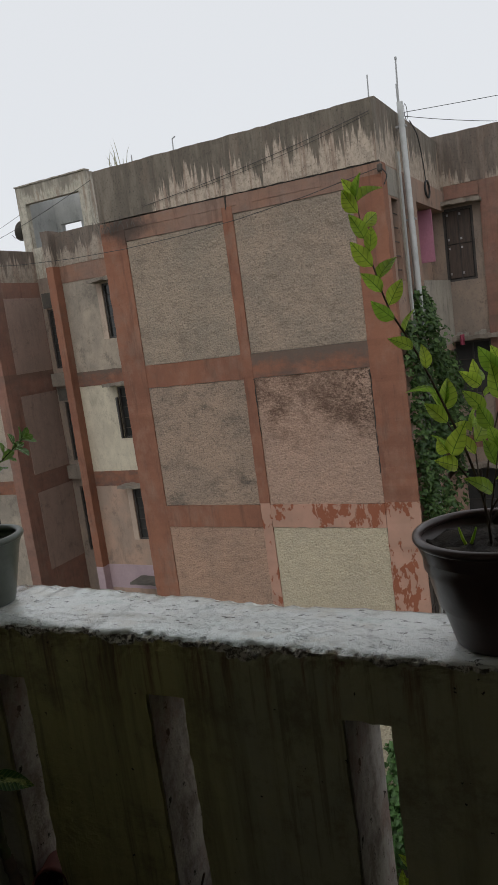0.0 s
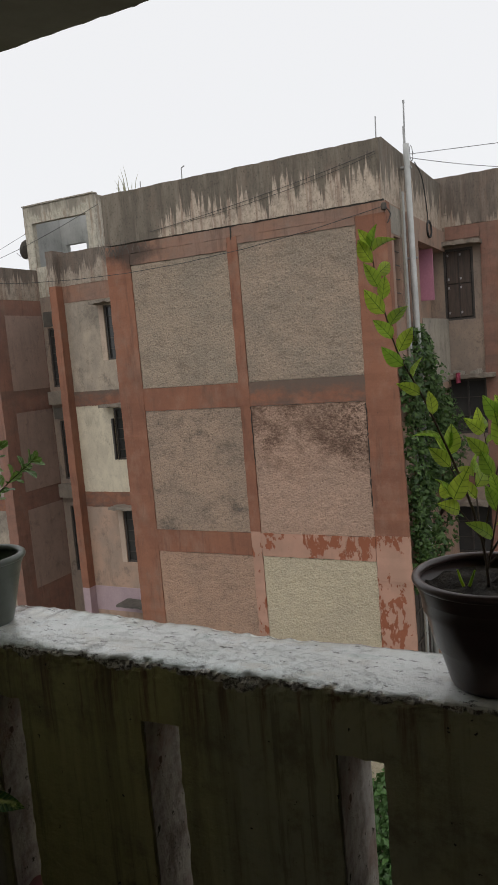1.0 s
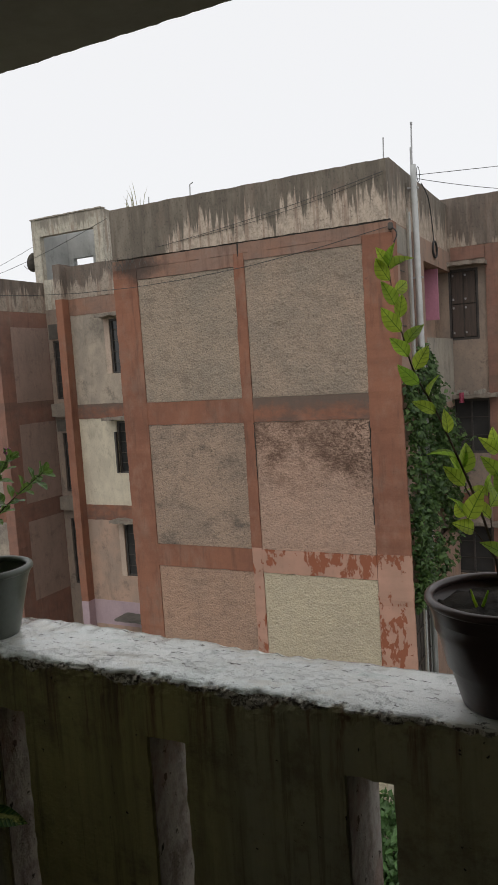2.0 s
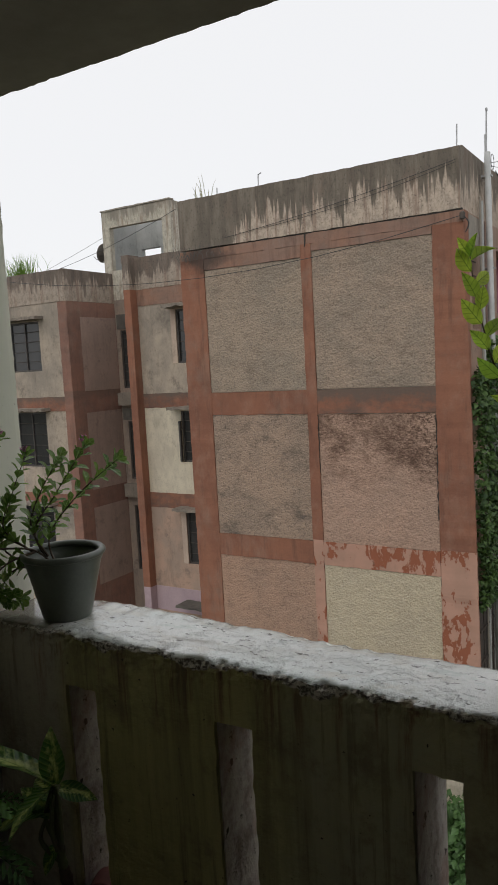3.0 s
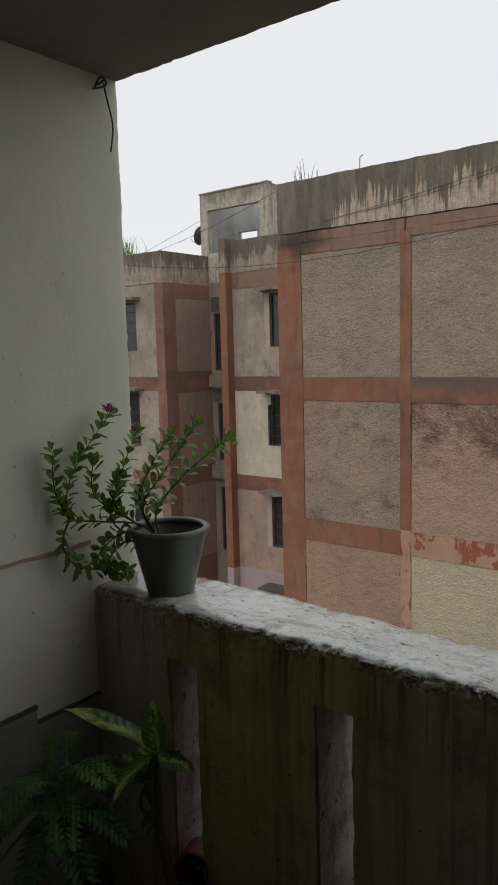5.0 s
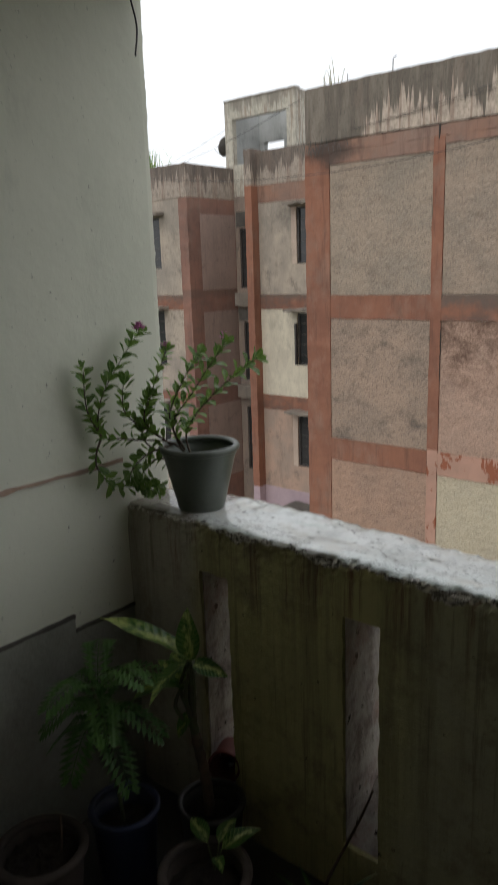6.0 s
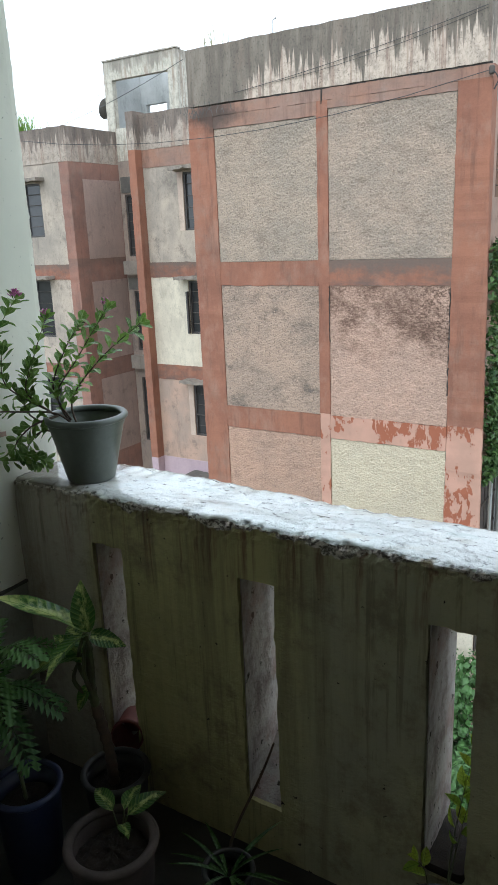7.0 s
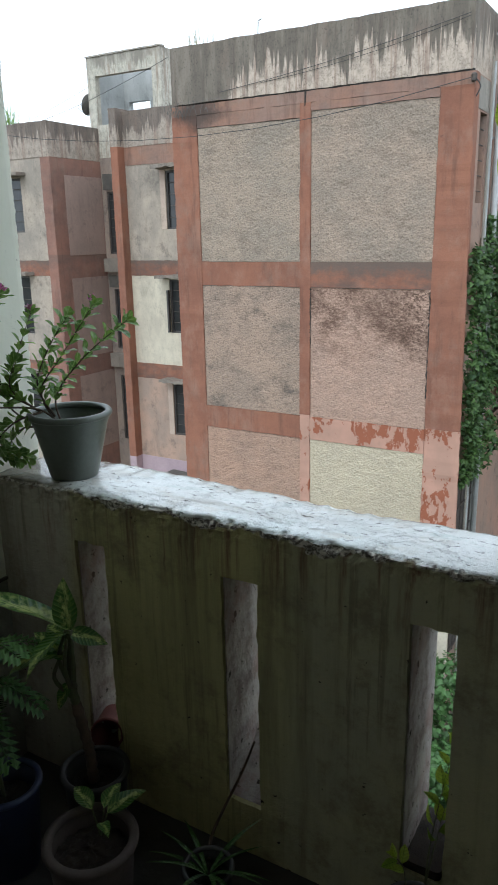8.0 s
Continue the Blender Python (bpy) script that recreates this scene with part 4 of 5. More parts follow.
LEAF_PATTERN = leaf_look("variegated_leaf", (0.06, 0.16, 0.025), (0.035, 0.1, 0.02), (0.25, 0.36, 0.08), 0.3, 0.32, (0.48, 0.55, 0.18))
LEAF_FERN = leaf_look("fern_green_leaf", (0.06, 0.15, 0.02), (0.035, 0.1, 0.015), (0.06, 0.14, 0.02), 0.3, 0.55)
BARK = plain("brown_stem", (0.12, 0.08, 0.05), (0.07, 0.05, 0.035), 30, 0.8, 0.001)
GREEN_STEM = plain("green_stem", (0.1, 0.13, 0.05), (0.09, 0.08, 0.045), 30, 0.6, 0.001)
# soil of the pots; also the colour of the third slot's shade slab
POT_SOIL_AND_SHADE = plain("dark_soil_and_sill_shade", (0.022, 0.017, 0.013), (0.05, 0.037, 0.027), 25, 0.95, 0.012)
POT_GREY = plain("grey_green_plastic", (0.125, 0.14, 0.115), (0.1, 0.112, 0.092), 5, 0.36, 0.0008)
POT_BROWN = plain("dark_brown_plastic", (0.085, 0.05, 0.045), (0.065, 0.04, 0.036), 5, 0.28, 0.0008)
POT_BLUE = plain("dull_blue_plastic", (0.02, 0.03, 0.075), (0.018, 0.022, 0.05), 5, 0.45, 0.001)
POT_CLAY = plain("weathered_clay", (0.085, 0.065, 0.055), (0.05, 0.04, 0.034), 8, 0.85, 0.002)
POT_BLACK = plain("black_nursery_plastic", (0.03, 0.03, 0.03), (0.045, 0.042, 0.04), 6, 0.5, 0.001)
RED_CLAY = plain("dark_red_clay", (0.2, 0.045, 0.035), (0.12, 0.03, 0.025), 8, 0.7, 0.002)
PETAL = plain("pink_petal", (0.74, 0.3, 0.55), (0.6, 0.18, 0.44), 60, 0.6, 0.0003)


def leaf_mesh(name, length, width, droop=0.25, fold=0.25, tip=1.0, wave=0.0, n=6, bulk=0.85):
    """A leaf blade along +Y with a fold at its midrib, a pointed tip and a short stalk."""
    bm = bmesh.new()
    rows = []
    for i in range(n + 1):
        f = i / n
        w = width * 0.5 * math.sin(math.pi * f ** bulk) ** 0.8 * (1 - 0.35 * tip * f * f) if 0 < i < n else width * 0.015
        y, z = length * (f - 0.12 * droop * f * f), -droop * length * f * f
        rows.append([bm.verts.new((s * w, y, z + fold * abs(s) * w + wave * length * math.sin(f * 9 + s) * abs(s))) for s in (-1, -0.5, 0, 0.5, 1)])
    for a, b in zip(rows, rows[1:]):
        for q in range(4):
            bm.faces.new((a[q], a[q + 1], b[q + 1], b[q]))
    me = bpy.data.meshes.new(name)
    bm.normal_update()
    bm.to_mesh(me)
    bm.free()
    me.polygons.foreach_set("use_smooth", [True] * len(me.polygons))
    return me


def leaf_pose(p, d, up, s=1.0):
    y = Vector(d).normalized()
    x = y.cross(Vector(up)).normalized()
    z = x.cross(y)
    return Matrix.Translation(p) @ Matrix((x, y, z)).transposed().to_4x4() @ Matrix.Diagonal((s, s, s, 1))


def glide(points, n):
    """Evenly spaced points on a smooth curve through the given ones."""
    p = [Vector(q) for q in points]
    out = []
    for k in range(n + 1):
        f = k / n * (len(p) - 1)
        i = min(int(f), len(p) - 2)
        t = f - i
        a, b, c, d = p[max(i - 1, 0)], p[i], p[i + 1], p[min(i + 2, len(p) - 1)]
        out.append(0.5 * ((2 * b) + (c - a) * t + (2 * a - 5 * b + 4 * c - d) * t * t + (3 * b - a - 3 * c + d) * t ** 3))
    return out


def leafy_stem(thing, points, radius, meshes, material, spacing, size, stem_mat=BARK, start=0.15, lift=0.5, spiral=137.5, pair=False, tip_tuft=2, rng=random, facing=None):
    """A tapering stem with leaves set along it."""
    n = max(6, int(sum((Vector(b) - Vector(a)).length for a, b in zip(points, points[1:])) / 0.02))
    line = glide(points, n)
    part("stem", tube(bmesh.new(), line, [radius * (1 - 0.75 * k / n) for k in range(n + 1)], 6), stem_mat, thing, smooth=True)
    total = sum((b - a).length for a, b in zip(line, line[1:]))
    count = int(total * (1 - start) / spacing)
    angle = rng.uniform(0, 360)
    for k in range(count):
        f = start + (1 - start) * (k + 0.5) / count
        q = f * n
        i = min(int(q), n - 1)
        p = line[i].lerp(line[i + 1], q - i)
        ahead = (line[i + 1] - line[i]).normalized()
        side = ahead.cross(Vector((0.2, 0.1, 1))).normalized()
        angle += spiral + rng.uniform(-18, 18)
        for twin in ((0, 180) if pair else (0,)):
            out = Matrix.Rotation(radians(angle + twin), 3, ahead) @ side
            d = out + ahead * lift + Vector((0, 0, rng.uniform(-0.1, 0.3)))
            normal = ahead + Vector((0, 0, 0.6))
            if facing:
                normal = Vector(facing) + Vector((rng.gauss(0, 0.75), rng.gauss(0, 0.4), rng.gauss(0, 0.6)))
                across = ahead.cross(Vector(facing)).normalized() * (1 if (k + (twin > 0)) % 2 else -1)
                out = across * rng.uniform(0.45, 1.1) + Vector(facing) * rng.uniform(-0.5, 0.9)
                d = out + ahead * rng.uniform(0.45, lift * 3.0) - Vector((0, 0, rng.uniform(0, 0.2)))
            piece("leaf", rng.choice(meshes), material, thing, m=leaf_pose(p + out * radius * 0.6, d, normal, size * rng.uniform(0.75, 1.15)))
    for k in range(tip_tuft):
        out = Matrix.Rotation(radians(angle + 150 * k), 3, ahead) @ side
        piece("leaf", rng.choice(meshes), material, thing, m=leaf_pose(line[-1], ahead + out * 0.45, out.cross(ahead) + ahead * 0.2, size * 0.75))
    return line


def pot(thing, centre, foot, rim, height, body, lip=0.016, step=0.0, fill=0.8, name="pot"):
    """A flower pot: a hollow tapered body, a rolled rim and soil."""
    t = 0.006
    prof = [(0.0, 0.0), (foot * 0.96, 0.0), (foot, 0.006)]
    if step:
        prof += [(foot + (rim - foot) * 0.3, height * 0.33), (foot + (rim - foot) * 0.36 + step, height * 0.36)]
    prof += [(rim - lip * 0.9 - (rim - foot) * 0.12, height * 0.8), (rim - lip * 0.75, height - lip * 2.2), (rim - lip * 0.7, height - lip * 1.9), (rim - lip * 1.6, height - lip), (rim - lip * 1.4 - t, height * 0.7), (foot, height * 0.3), (0.0, height * 0.3)]
    bm = bmesh.new()
    lathe(bm, prof, 56, centre)
    bmesh.ops.remove_doubles(bm, verts=bm.verts, dist=0.0004)
    bmesh.ops.recalc_face_normals(bm, faces=bm.faces)
    p = part(name, bm, body, thing, smooth=True)
    bm = bmesh.new()
    roll = [(rim - lip + lip * math.cos(a) * 1.05, height - lip + lip * math.sin(a)) for a in (2 * math.pi * k / 12 for k in range(13))]
    lathe(bm, roll, 56, centre)
    bmesh.ops.remove_doubles(bm, verts=bm.verts, dist=0.0004)
    bmesh.ops.recalc_face_normals(bm, faces=bm.faces)
    part("rim", bm, body, thing, smooth=True)
    bm = bmesh.new()
    rr = rim - lip * 1.5 - (rim - foot) * (1 - fill) * 0.8 - 0.006
    rows = []
    for q in range(9):
        r = rr * q / 8
        rows.append([bm.verts.new((centre[0] + r * math.cos(2 * math.pi * k / 40), centre[1] + r * math.sin(2 * math.pi * k / 40), centre[2] + height * fill + 0.02 * noise.noise((k * 0.9 * q * 0.3, q * 0.9, centre[0] * 9)) - 0.012 * (q / 8) ** 2)) for k in range(40)])
    for a, b in zip(rows, rows[1:]):
        for k in range(40):
            bm.faces.new((a[k], a[(k + 1) % 40], b[(k + 1) % 40], b[k]))
    bmesh.ops.remove_doubles(bm, verts=bm.verts, dist=0.0004)
    part("soil", bm, POT_SOIL_AND_SHADE, thing, smooth=True)
    return p


rng = random.Random(11)
SMALL = [leaf_mesh("small_leaf", 0.048, 0.03, d, 0.3, 0.0, bulk=1.5) for d in (0.1, 0.3, -0.1)]
BROAD = [leaf_mesh("broad_leaf", 0.1, 0.055, d, f + 0.2, 0.7, 0.01) for d, f in ((0.15, 0.3), (0.4, 0.15), (0.05, 0.45), (0.3, 0.5))]

# grey-green pot with a sprawling pink-flowered plant, on the parapet by the wall
P1 = Vector((-1.765, 1.885, 0.946))
vinca = empty("potted_plant", P1, "sprawling pink-flowered plant in a grey-green plastic pot", "plant")
pot(vinca, P1, 0.084, 0.145, 0.235, POT_GREY, 0.012, fill=0.62)
STEMS = [
    [(-1.77, 1.88, 1.09), (-1.83, 1.82, 1.185), (-1.91, 1.69, 1.215), (-1.965, 1.61, 1.24), (-1.96, 1.62, 1.36), (-1.955, 1.7, 1.47), (-1.95, 1.8, 1.575)],
    [(-1.955, 1.61, 1.23), (-1.975, 1.57, 1.33), (-1.965, 1.56, 1.47)],
    [(-1.78, 1.87, 1.09), (-1.9, 1.75, 1.2), (-1.89, 1.78, 1.35), (-1.86, 1.84, 1.51)],
    [(-1.77, 1.87, 1.09), (-1.835, 1.83, 1.24), (-1.74, 1.85, 1.38), (-1.6, 1.86, 1.545)],
    [(-1.75, 1.86, 1.09), (-1.8, 1.86, 1.22), (-1.66, 1.86, 1.37), (-1.475, 1.87, 1.5)],
    [(-1.955, 1.61, 1.24), (-1.965, 1.58, 1.15), (-1.95, 1.62, 1.07), (-1.95, 1.72, 1.03), (-1.95, 1.82, 1.0)],
    [(-1.82, 1.84, 1.12), (-1.9, 1.79, 1.12), (-1.95, 1.77, 1.05), (-1.93, 1.83, 1.0)],
    [(-1.83, 1.82, 1.18), (-1.86, 1.72, 1.16), (-1.93, 1.7, 1.08), (-1.94, 1.78, 1.02)],
    [(-1.84, 1.82, 1.18), (-1.88, 1.74, 1.27), (-1.86, 1.75, 1.36)],
    [(-1.8, 1.85, 1.16), (-1.85, 1.83, 1.27), (-1.79, 1.84, 1.4), (-1.71, 1.85, 1.5)],
    [(-1.85, 1.8, 1.2), (-1.93, 1.7, 1.3), (-1.93, 1.7, 1.42)],
]
for k, s in enumerate(STEMS):
    line = leafy_stem(vinca, s, 0.0042, SMALL, LEAF_SMALL, 0.0205, 1.04, start=0.3 if k in (0, 2, 3, 4) else 0.1, lift=0.8, spiral=90, pair=True, rng=rng)
    if k in (0, 2, 3):
        for j in range(12 if k == 0 else 3):
            a = rng.uniform(0, 6.28)
            c = line[-1] + Vector((0.017 * math.cos(a) * (j % 3) / 2, 0.017 * math.sin(a) * (j % 3) / 2, 0.024 - 0.006 * (j % 3) + rng.uniform(0, 0.006)))
            bm = bmesh.new()
            for q in range(5):
                b = 2 * math.pi * q / 5 + a
                v = [bm.verts.new(c + Vector(w)) for w in ((0, 0, -0.006), (0.009 * math.cos(b - 0.5), 0.009 * math.sin(b - 0.5), 0.003), (0.0125 * math.cos(b), 0.0125 * math.sin(b), 0.007), (0.009 * math.cos(b + 0.5), 0.009 * math.sin(b + 0.5), 0.003))]
                bm.faces.new(v)
            part("flower", bm, PETAL, vinca, "small pink blossom")

# dark brown pot with a young broad-leaved shrub, on the parapet
P2 = Vector((-0.122, 1.892, 0.946))
shrub = empty("potted_plant", P2, "young bright-leaved shrub in a dark brown plastic pot", "plant")
pot(shrub, P2, 0.102, 0.182, 0.27, POT_BROWN, 0.0105, step=0.004, fill=0.9)
SHOOTS = [
    [(-0.12, 1.87, 1.12), (-0.125, 1.865, 1.25), (-0.145, 1.86, 1.36), (-0.185, 1.86, 1.48), (-0.25, 1.86, 1.64), (-0.3, 1.86, 1.74), (-0.325, 1.86, 1.83), (-0.343, 1.86, 1.92), (-0.352, 1.86, 1.995)],
    [(-0.13, 1.865, 1.28), (-0.11, 1.88, 1.4), (-0.085, 1.9, 1.5), (-0.075, 1.91, 1.58)],
    [(-0.16, 1.86, 1.41), (-0.2, 1.9, 1.46), (-0.215, 1.92, 1.5)],
    [(-0.125, 1.87, 1.25), (-0.06, 1.9, 1.36), (-0.01, 1.92, 1.47)],
    [(-0.135, 1.865, 1.32), (-0.15, 1.93, 1.38), (-0.16, 1.97, 1.44)],
    [(-0.125, 1.87, 1.22), (-0.1, 1.82, 1.32), (-0.08, 1.8, 1.42)],
    [(-0.13, 1.865, 1.3), (-0.17, 1.84, 1.37), (-0.19, 1.83, 1.41)],
    [(-0.12, 1.87, 1.24), (-0.04, 1.85, 1.33), (0.0, 1.84, 1.42), (0.02, 1.84, 1.53)],
    [(-0.11, 1.88, 1.38), (-0.12, 1.93, 1.48), (-0.13, 1.95, 1.55)],
]
for k, s in enumerate(SHOOTS):
    leafy_stem(shrub, s, 0.0042 if k == 0 else 0.003, BROAD, LEAF_LIME if k < 3 else LEAF_MID, 0.037 if k == 0 else 0.03, 0.74 if k == 0 else 0.78, start=0.4 if k == 0 else 0.42, lift=0.6, rng=rng, facing=(0.25, -0.85, 0.45))
for k in range(2):
    c = P2 + Vector((-0.05, -0.03, 0.225))
    part("sprout", tube(bmesh.new(), [c, c + Vector((0.012 * (2 * k - 1), 0, 0.03)), c + Vector((0.02 * (2 * k - 1), 0.004, 0.055))], [0.004, 0.004, 0.002], 5), LEAF_LIME, shrub)

# plants that stand on the floor
VARI = [leaf_mesh("large_leaf", 0.2, 0.094, d, f, 0.5, 0.02, 10) for d, f in ((0.12, 0.4), (0.4, 0.3), (0.75, 0.35))]
VARI.append(leaf_mesh("long_leaf", 0.2, 0.052, 0.22, 0.45, 0.6, 0.02, 10))
P3 = Vector((-1.47, 1.56, FLOOR))
cane = empty("potted_plant", P3, "variegated broad-leaved plant on a thick ringed stem", "plant")
pot(cane, P3, 0.085, 0.115, 0.29, POT_BLACK, 0.01)
line = glide([(-1.48, 1.56, 0.0), (-1.48, 1.55, 0.15), (-1.515, 1.54, 0.36), (-1.5, 1.53, 0.585)], 44)
bm = bmesh.new()
tube(bm, line, [0.013 + 0.003 * (k % 3 == 0) for k in range(45)], 10)
part("stem", bm, GREEN_STEM, cane, smooth=True)
bm = bmesh.new()
tube(bm, line[:27], [0.0165 + 0.0035 * (k % 3 == 0) for k in range(27)], 10)
part("old_stem", bm, BARK, cane, "brown ringed lower stem", smooth=True)
for d, up, m, s, at in (((-0.85, -0.5, 0.68), (0.2, -0.05, 1), 3, 1.6, 44), ((-0.12, 0.05, 1), (0.45, -0.85, 0.25), 0, 0.86, 43), ((0.75, 0.25, -0.12), (0.3, -0.65, 0.7), 1, 0.62, 43), ((-0.1, -0.75, 0.35), (-0.3, 0.2, 1), 2, 0.85, 42),
                        ((-0.85, -0.45, 0.22), (0.1, -0.2, 1), 2, 1.1, 37), ((-0.6, -0.2, 0.55), (0.3, -0.5, 0.8), 1, 0.75, 36), ((-0.3, -0.7, -0.5), (0.2, -0.5, 0.6), 2, 0.5, 31), ((-0.7, 0.2, 0.3), (0.2, -0.4, 0.9), 1, 0.8, 39)):
    piece("leaf", VARI[m], LEAF_PATTERN, cane, m=leaf_pose(line[at], d, up, s))
for d, low, top in (((-0.03, -0.02, 0.0), 30, 43), ((0.025, -0.015, 0.0), 29, 44), ((0.0, -0.03, 0.0), 28, 42), ((-0.05, -0.03, -0.01), 27, 38)):
    a, b = line[low], line[top]
    part("stalk", tube(bmesh.new(), glide([a, a.lerp(b, 0.5) + Vector(d), b + Vector(d) * 0.3], 10), [0.009 - 0.0004 * k for k in range(11)], 7), GREEN_STEM, cane, smooth=True)
P4 = Vector((-1.655, 1.345, FLOOR))
ferny = empty("potted_plant", P4, "feathery dark green plant in a dull blue plastic pot", "plant")
pot(ferny, P4, 0.085, 0.118, 0.32, POT_BLUE, 0.011)
part("stem", tube(bmesh.new(), glide([P4 + Vector((0, 0, 0.18)), (-1.68, 1.33, 0.3), (-1.71, 1.3, 0.52)], 14), 0.007, 6), GREEN_STEM, ferny, smooth=True)
for k in range(15):
    a, rise = k * 2.4, 0.75 - 0.09 * k
    base = Vector((-1.69 - 0.001 * k, 1.31, 0.56 - 0.014 * k))
    reach = 0.17 + 0.06 * rng.random()
    way = Vector((math.cos(a), math.sin(a), rise))
    if way.x < -0.4:
        reach *= 0.95
    end = base + Vector((way.x * reach, way.y * reach, way.z * reach * 0.7 - 0.06))
    spine = glide([base, base.lerp(end, 0.5) + Vector((0, 0, 0.045)), end], 14)
    bm = bmesh.new()
    tube(bm, spine, 0.0016, 4)
    for j in range(1, 15):
        ahead = (spine[min(j + 1, 14)] - spine[j - 1]).normalized()
        out = ahead.cross(Vector((0, 0, 1))).normalized()
        for s in (-1, 1):
            w = 0.052 * math.sin(math.pi * (j + 2) / 18) + 0.014
            d = (out * s + ahead * 0.5).normalized()
            e = spine[j] + d * w - Vector((0, 0, 0.006))
            h = ahead * 0.011
            bm.faces.new([bm.verts.new(v) for v in (spine[j] - h * 0.3, spine[j].lerp(e, 0.5) - h, e, spine[j].lerp(e, 0.5) + h)])
    part("frond", bm, LEAF_FERN, ferny)
P5 = Vector((-1.72, 1.07, FLOOR))
clay = empty("flower_pot", P5, "weathered clay pot of dark soil with a bare twig", "pot")
pot(clay, P5, 0.1, 0.143, 0.32, POT_CLAY, 0.014, fill=0.86)
part("twig", tube(bmesh.new(), [P5 + Vector((0.03, 0.05, 0.26)), P5 + Vector((0.035, 0.055, 0.34)), P5 + Vector((0.03, 0.06, 0.4))], 0.004, 5), BARK, clay)
P6 = Vector((-1.262, 1.31, FLOOR))
low = empty("potted_plant", P6, "low variegated seedling in a weathered clay pot", "plant")
pot(low, P6, 0.1, 0.138, 0.32, POT_CLAY, 0.014, fill=0.84)
for d, up, s in (((-0.9, 0.3, 0.35), (0, -0.2, 1), 0.6), ((0.35, 0.5, 0.4), (0.1, -0.3, 1), 0.62), ((0.6, -0.4, 0.5), (0, 0, 1), 0.4), ((-0.2, 0.8, 0.3), (0, 0, 1), 0.55)):
    c = P6 + Vector((-0.02, 0.06, 0.26))
    top = c + Vector((d[0] * 0.04, d[1] * 0.04, 0.07))
    part("stem", tube(bmesh.new(), [c, top], 0.003, 5), GREEN_STEM, low)
    piece("leaf", VARI[1], LEAF_PATTERN, low, m=leaf_pose(top, d, up, s))
STRAP = leaf_mesh("strap_leaf", 0.3, 0.022, 0.5, 0.5, 0.4, 0, 9)
P7 = Vector((-0.99, 1.5, FLOOR))
strap = empty("potted_plant", P7, "thin strap-leaved plant in a small black pot", "plant")
pot(strap, P7, 0.055, 0.08, 0.18, POT_BLACK, 0.008)
for k in range(11):
    a = k * 2.4 + 0.5
    piece("leaf", STRAP, LEAF_DEEP, strap, m=leaf_pose(P7 + Vector((0, 0, 0.14)), (math.cos(a), math.sin(a) * 0.7, 0.55 + 0.3 * (k % 3)), (0, 0, 1), 0.6 + 0.05 * (k % 4)))
part("twig", tube(bmesh.new(), glide([P7 + Vector((-0.03, 0.05, 0.14)), (-1.05, 1.62, -0.05), (-1.0, 1.72, 0.12), (-0.96, 1.735, 0.24)], 14), [0.006 - 0.0002 * k for k in range(15)], 6), BARK, strap, "dry brown twig leaning to the slot")
P8 = Vector((-0.395, 1.6, FLOOR))
lime = empty("potted_plant", P8, "small yellow-green plant growing by a parapet slot", "plant")
pot(lime, P8, 0.075, 0.1, 0.24, POT_BLACK, 0.009)
for s in ([P8 + Vector((0.01, 0.03, 0.18)), (-0.4, 1.72, 0.1), (-0.405, 1.84, 0.2), (-0.4, 1.93, 0.3)], [P8 + Vector((0, 0.03, 0.18)), (-0.39, 1.71, 0.09), (-0.39, 1.8, 0.15), (-0.385, 1.88, 0.22)], [P8 + Vector((-0.02, 0, 0.18)), (-0.44, 1.64, 0.08), (-0.47, 1.66, 0.1)]):
    leafy_stem(lime, s, 0.003, BROAD, LEAF_LIME, 0.026, 0.56, GREEN_STEM, start=0.45, lift=0.6, rng=rng, facing=(0.2, -0.7, 0.6))

# clay spout in the foot of the first slot, mortar in the second
spout = empty("drain_spout", (-1.6, 1.8, 0.02), "dark red clay drain spout set in the parapet slot", "pipe")
bm = bmesh.new()
lathe(bm, [(0.0, -0.06), (0.05, -0.06), (0.054, 0.05), (0.06, 0.052), (0.06, 0.07), (0.052, 0.07), (0.045, -0.045), (0.0, -0.045)], 32)
bmesh.ops.recalc_face_normals(bm, faces=bm.faces)
bmesh.ops.transform(bm, matrix=Matrix.Translation((-1.6, 1.79, 0.034)) @ Matrix.Rotation(radians(28), 4, "Z") @ Matrix.Rotation(radians(82), 4, "X"), verts=bm.verts)
part("pipe", bm, RED_CLAY, spout, smooth=True)
part("mortar", worn_slab(-1.66, -1.54, 1.76, 2.0, -0.029, -0.015, 0.007), REVEAL, parapet)
bm = bmesh.new()
vs = [bm.verts.new(v) for v in ((-1.078, 1.77, -0.028), (-0.957, 1.77, -0.028), (-0.957, 2.0, -0.028), (-1.078, 2.0, -0.028), (-1.078, 1.99, 0.13), (-0.957, 2.0, 0.11))]
for f in ((0, 1, 5, 4), (0, 3, 2, 1), (1, 2, 5), (0, 4, 3), (2, 3, 4, 5)):
    bm.faces.new([vs[q] for q in f])
part("mortar", bm, REVEAL, parapet)

# dark slab added over the third slot's sill to stand in for shade
part("sill_shade", worn_slab(-0.49, -0.373, 1.765, 2.0, -0.029, 0.0, 0.01, 0.012), POT_SOIL_AND_SHADE, parapet)

# hook and wire under the ceiling
hook = empty("hanging_wire", (WX + 0.01, 1.89, 2.71), "black wire hanging from a nail under the ceiling", "wire")
part("nail", tube(bmesh.new(), [(WX - 0.01, 1.89, 2.715), (WX + 0.05, 1.88, 2.72)], 0.004, 6), IRON, hook)
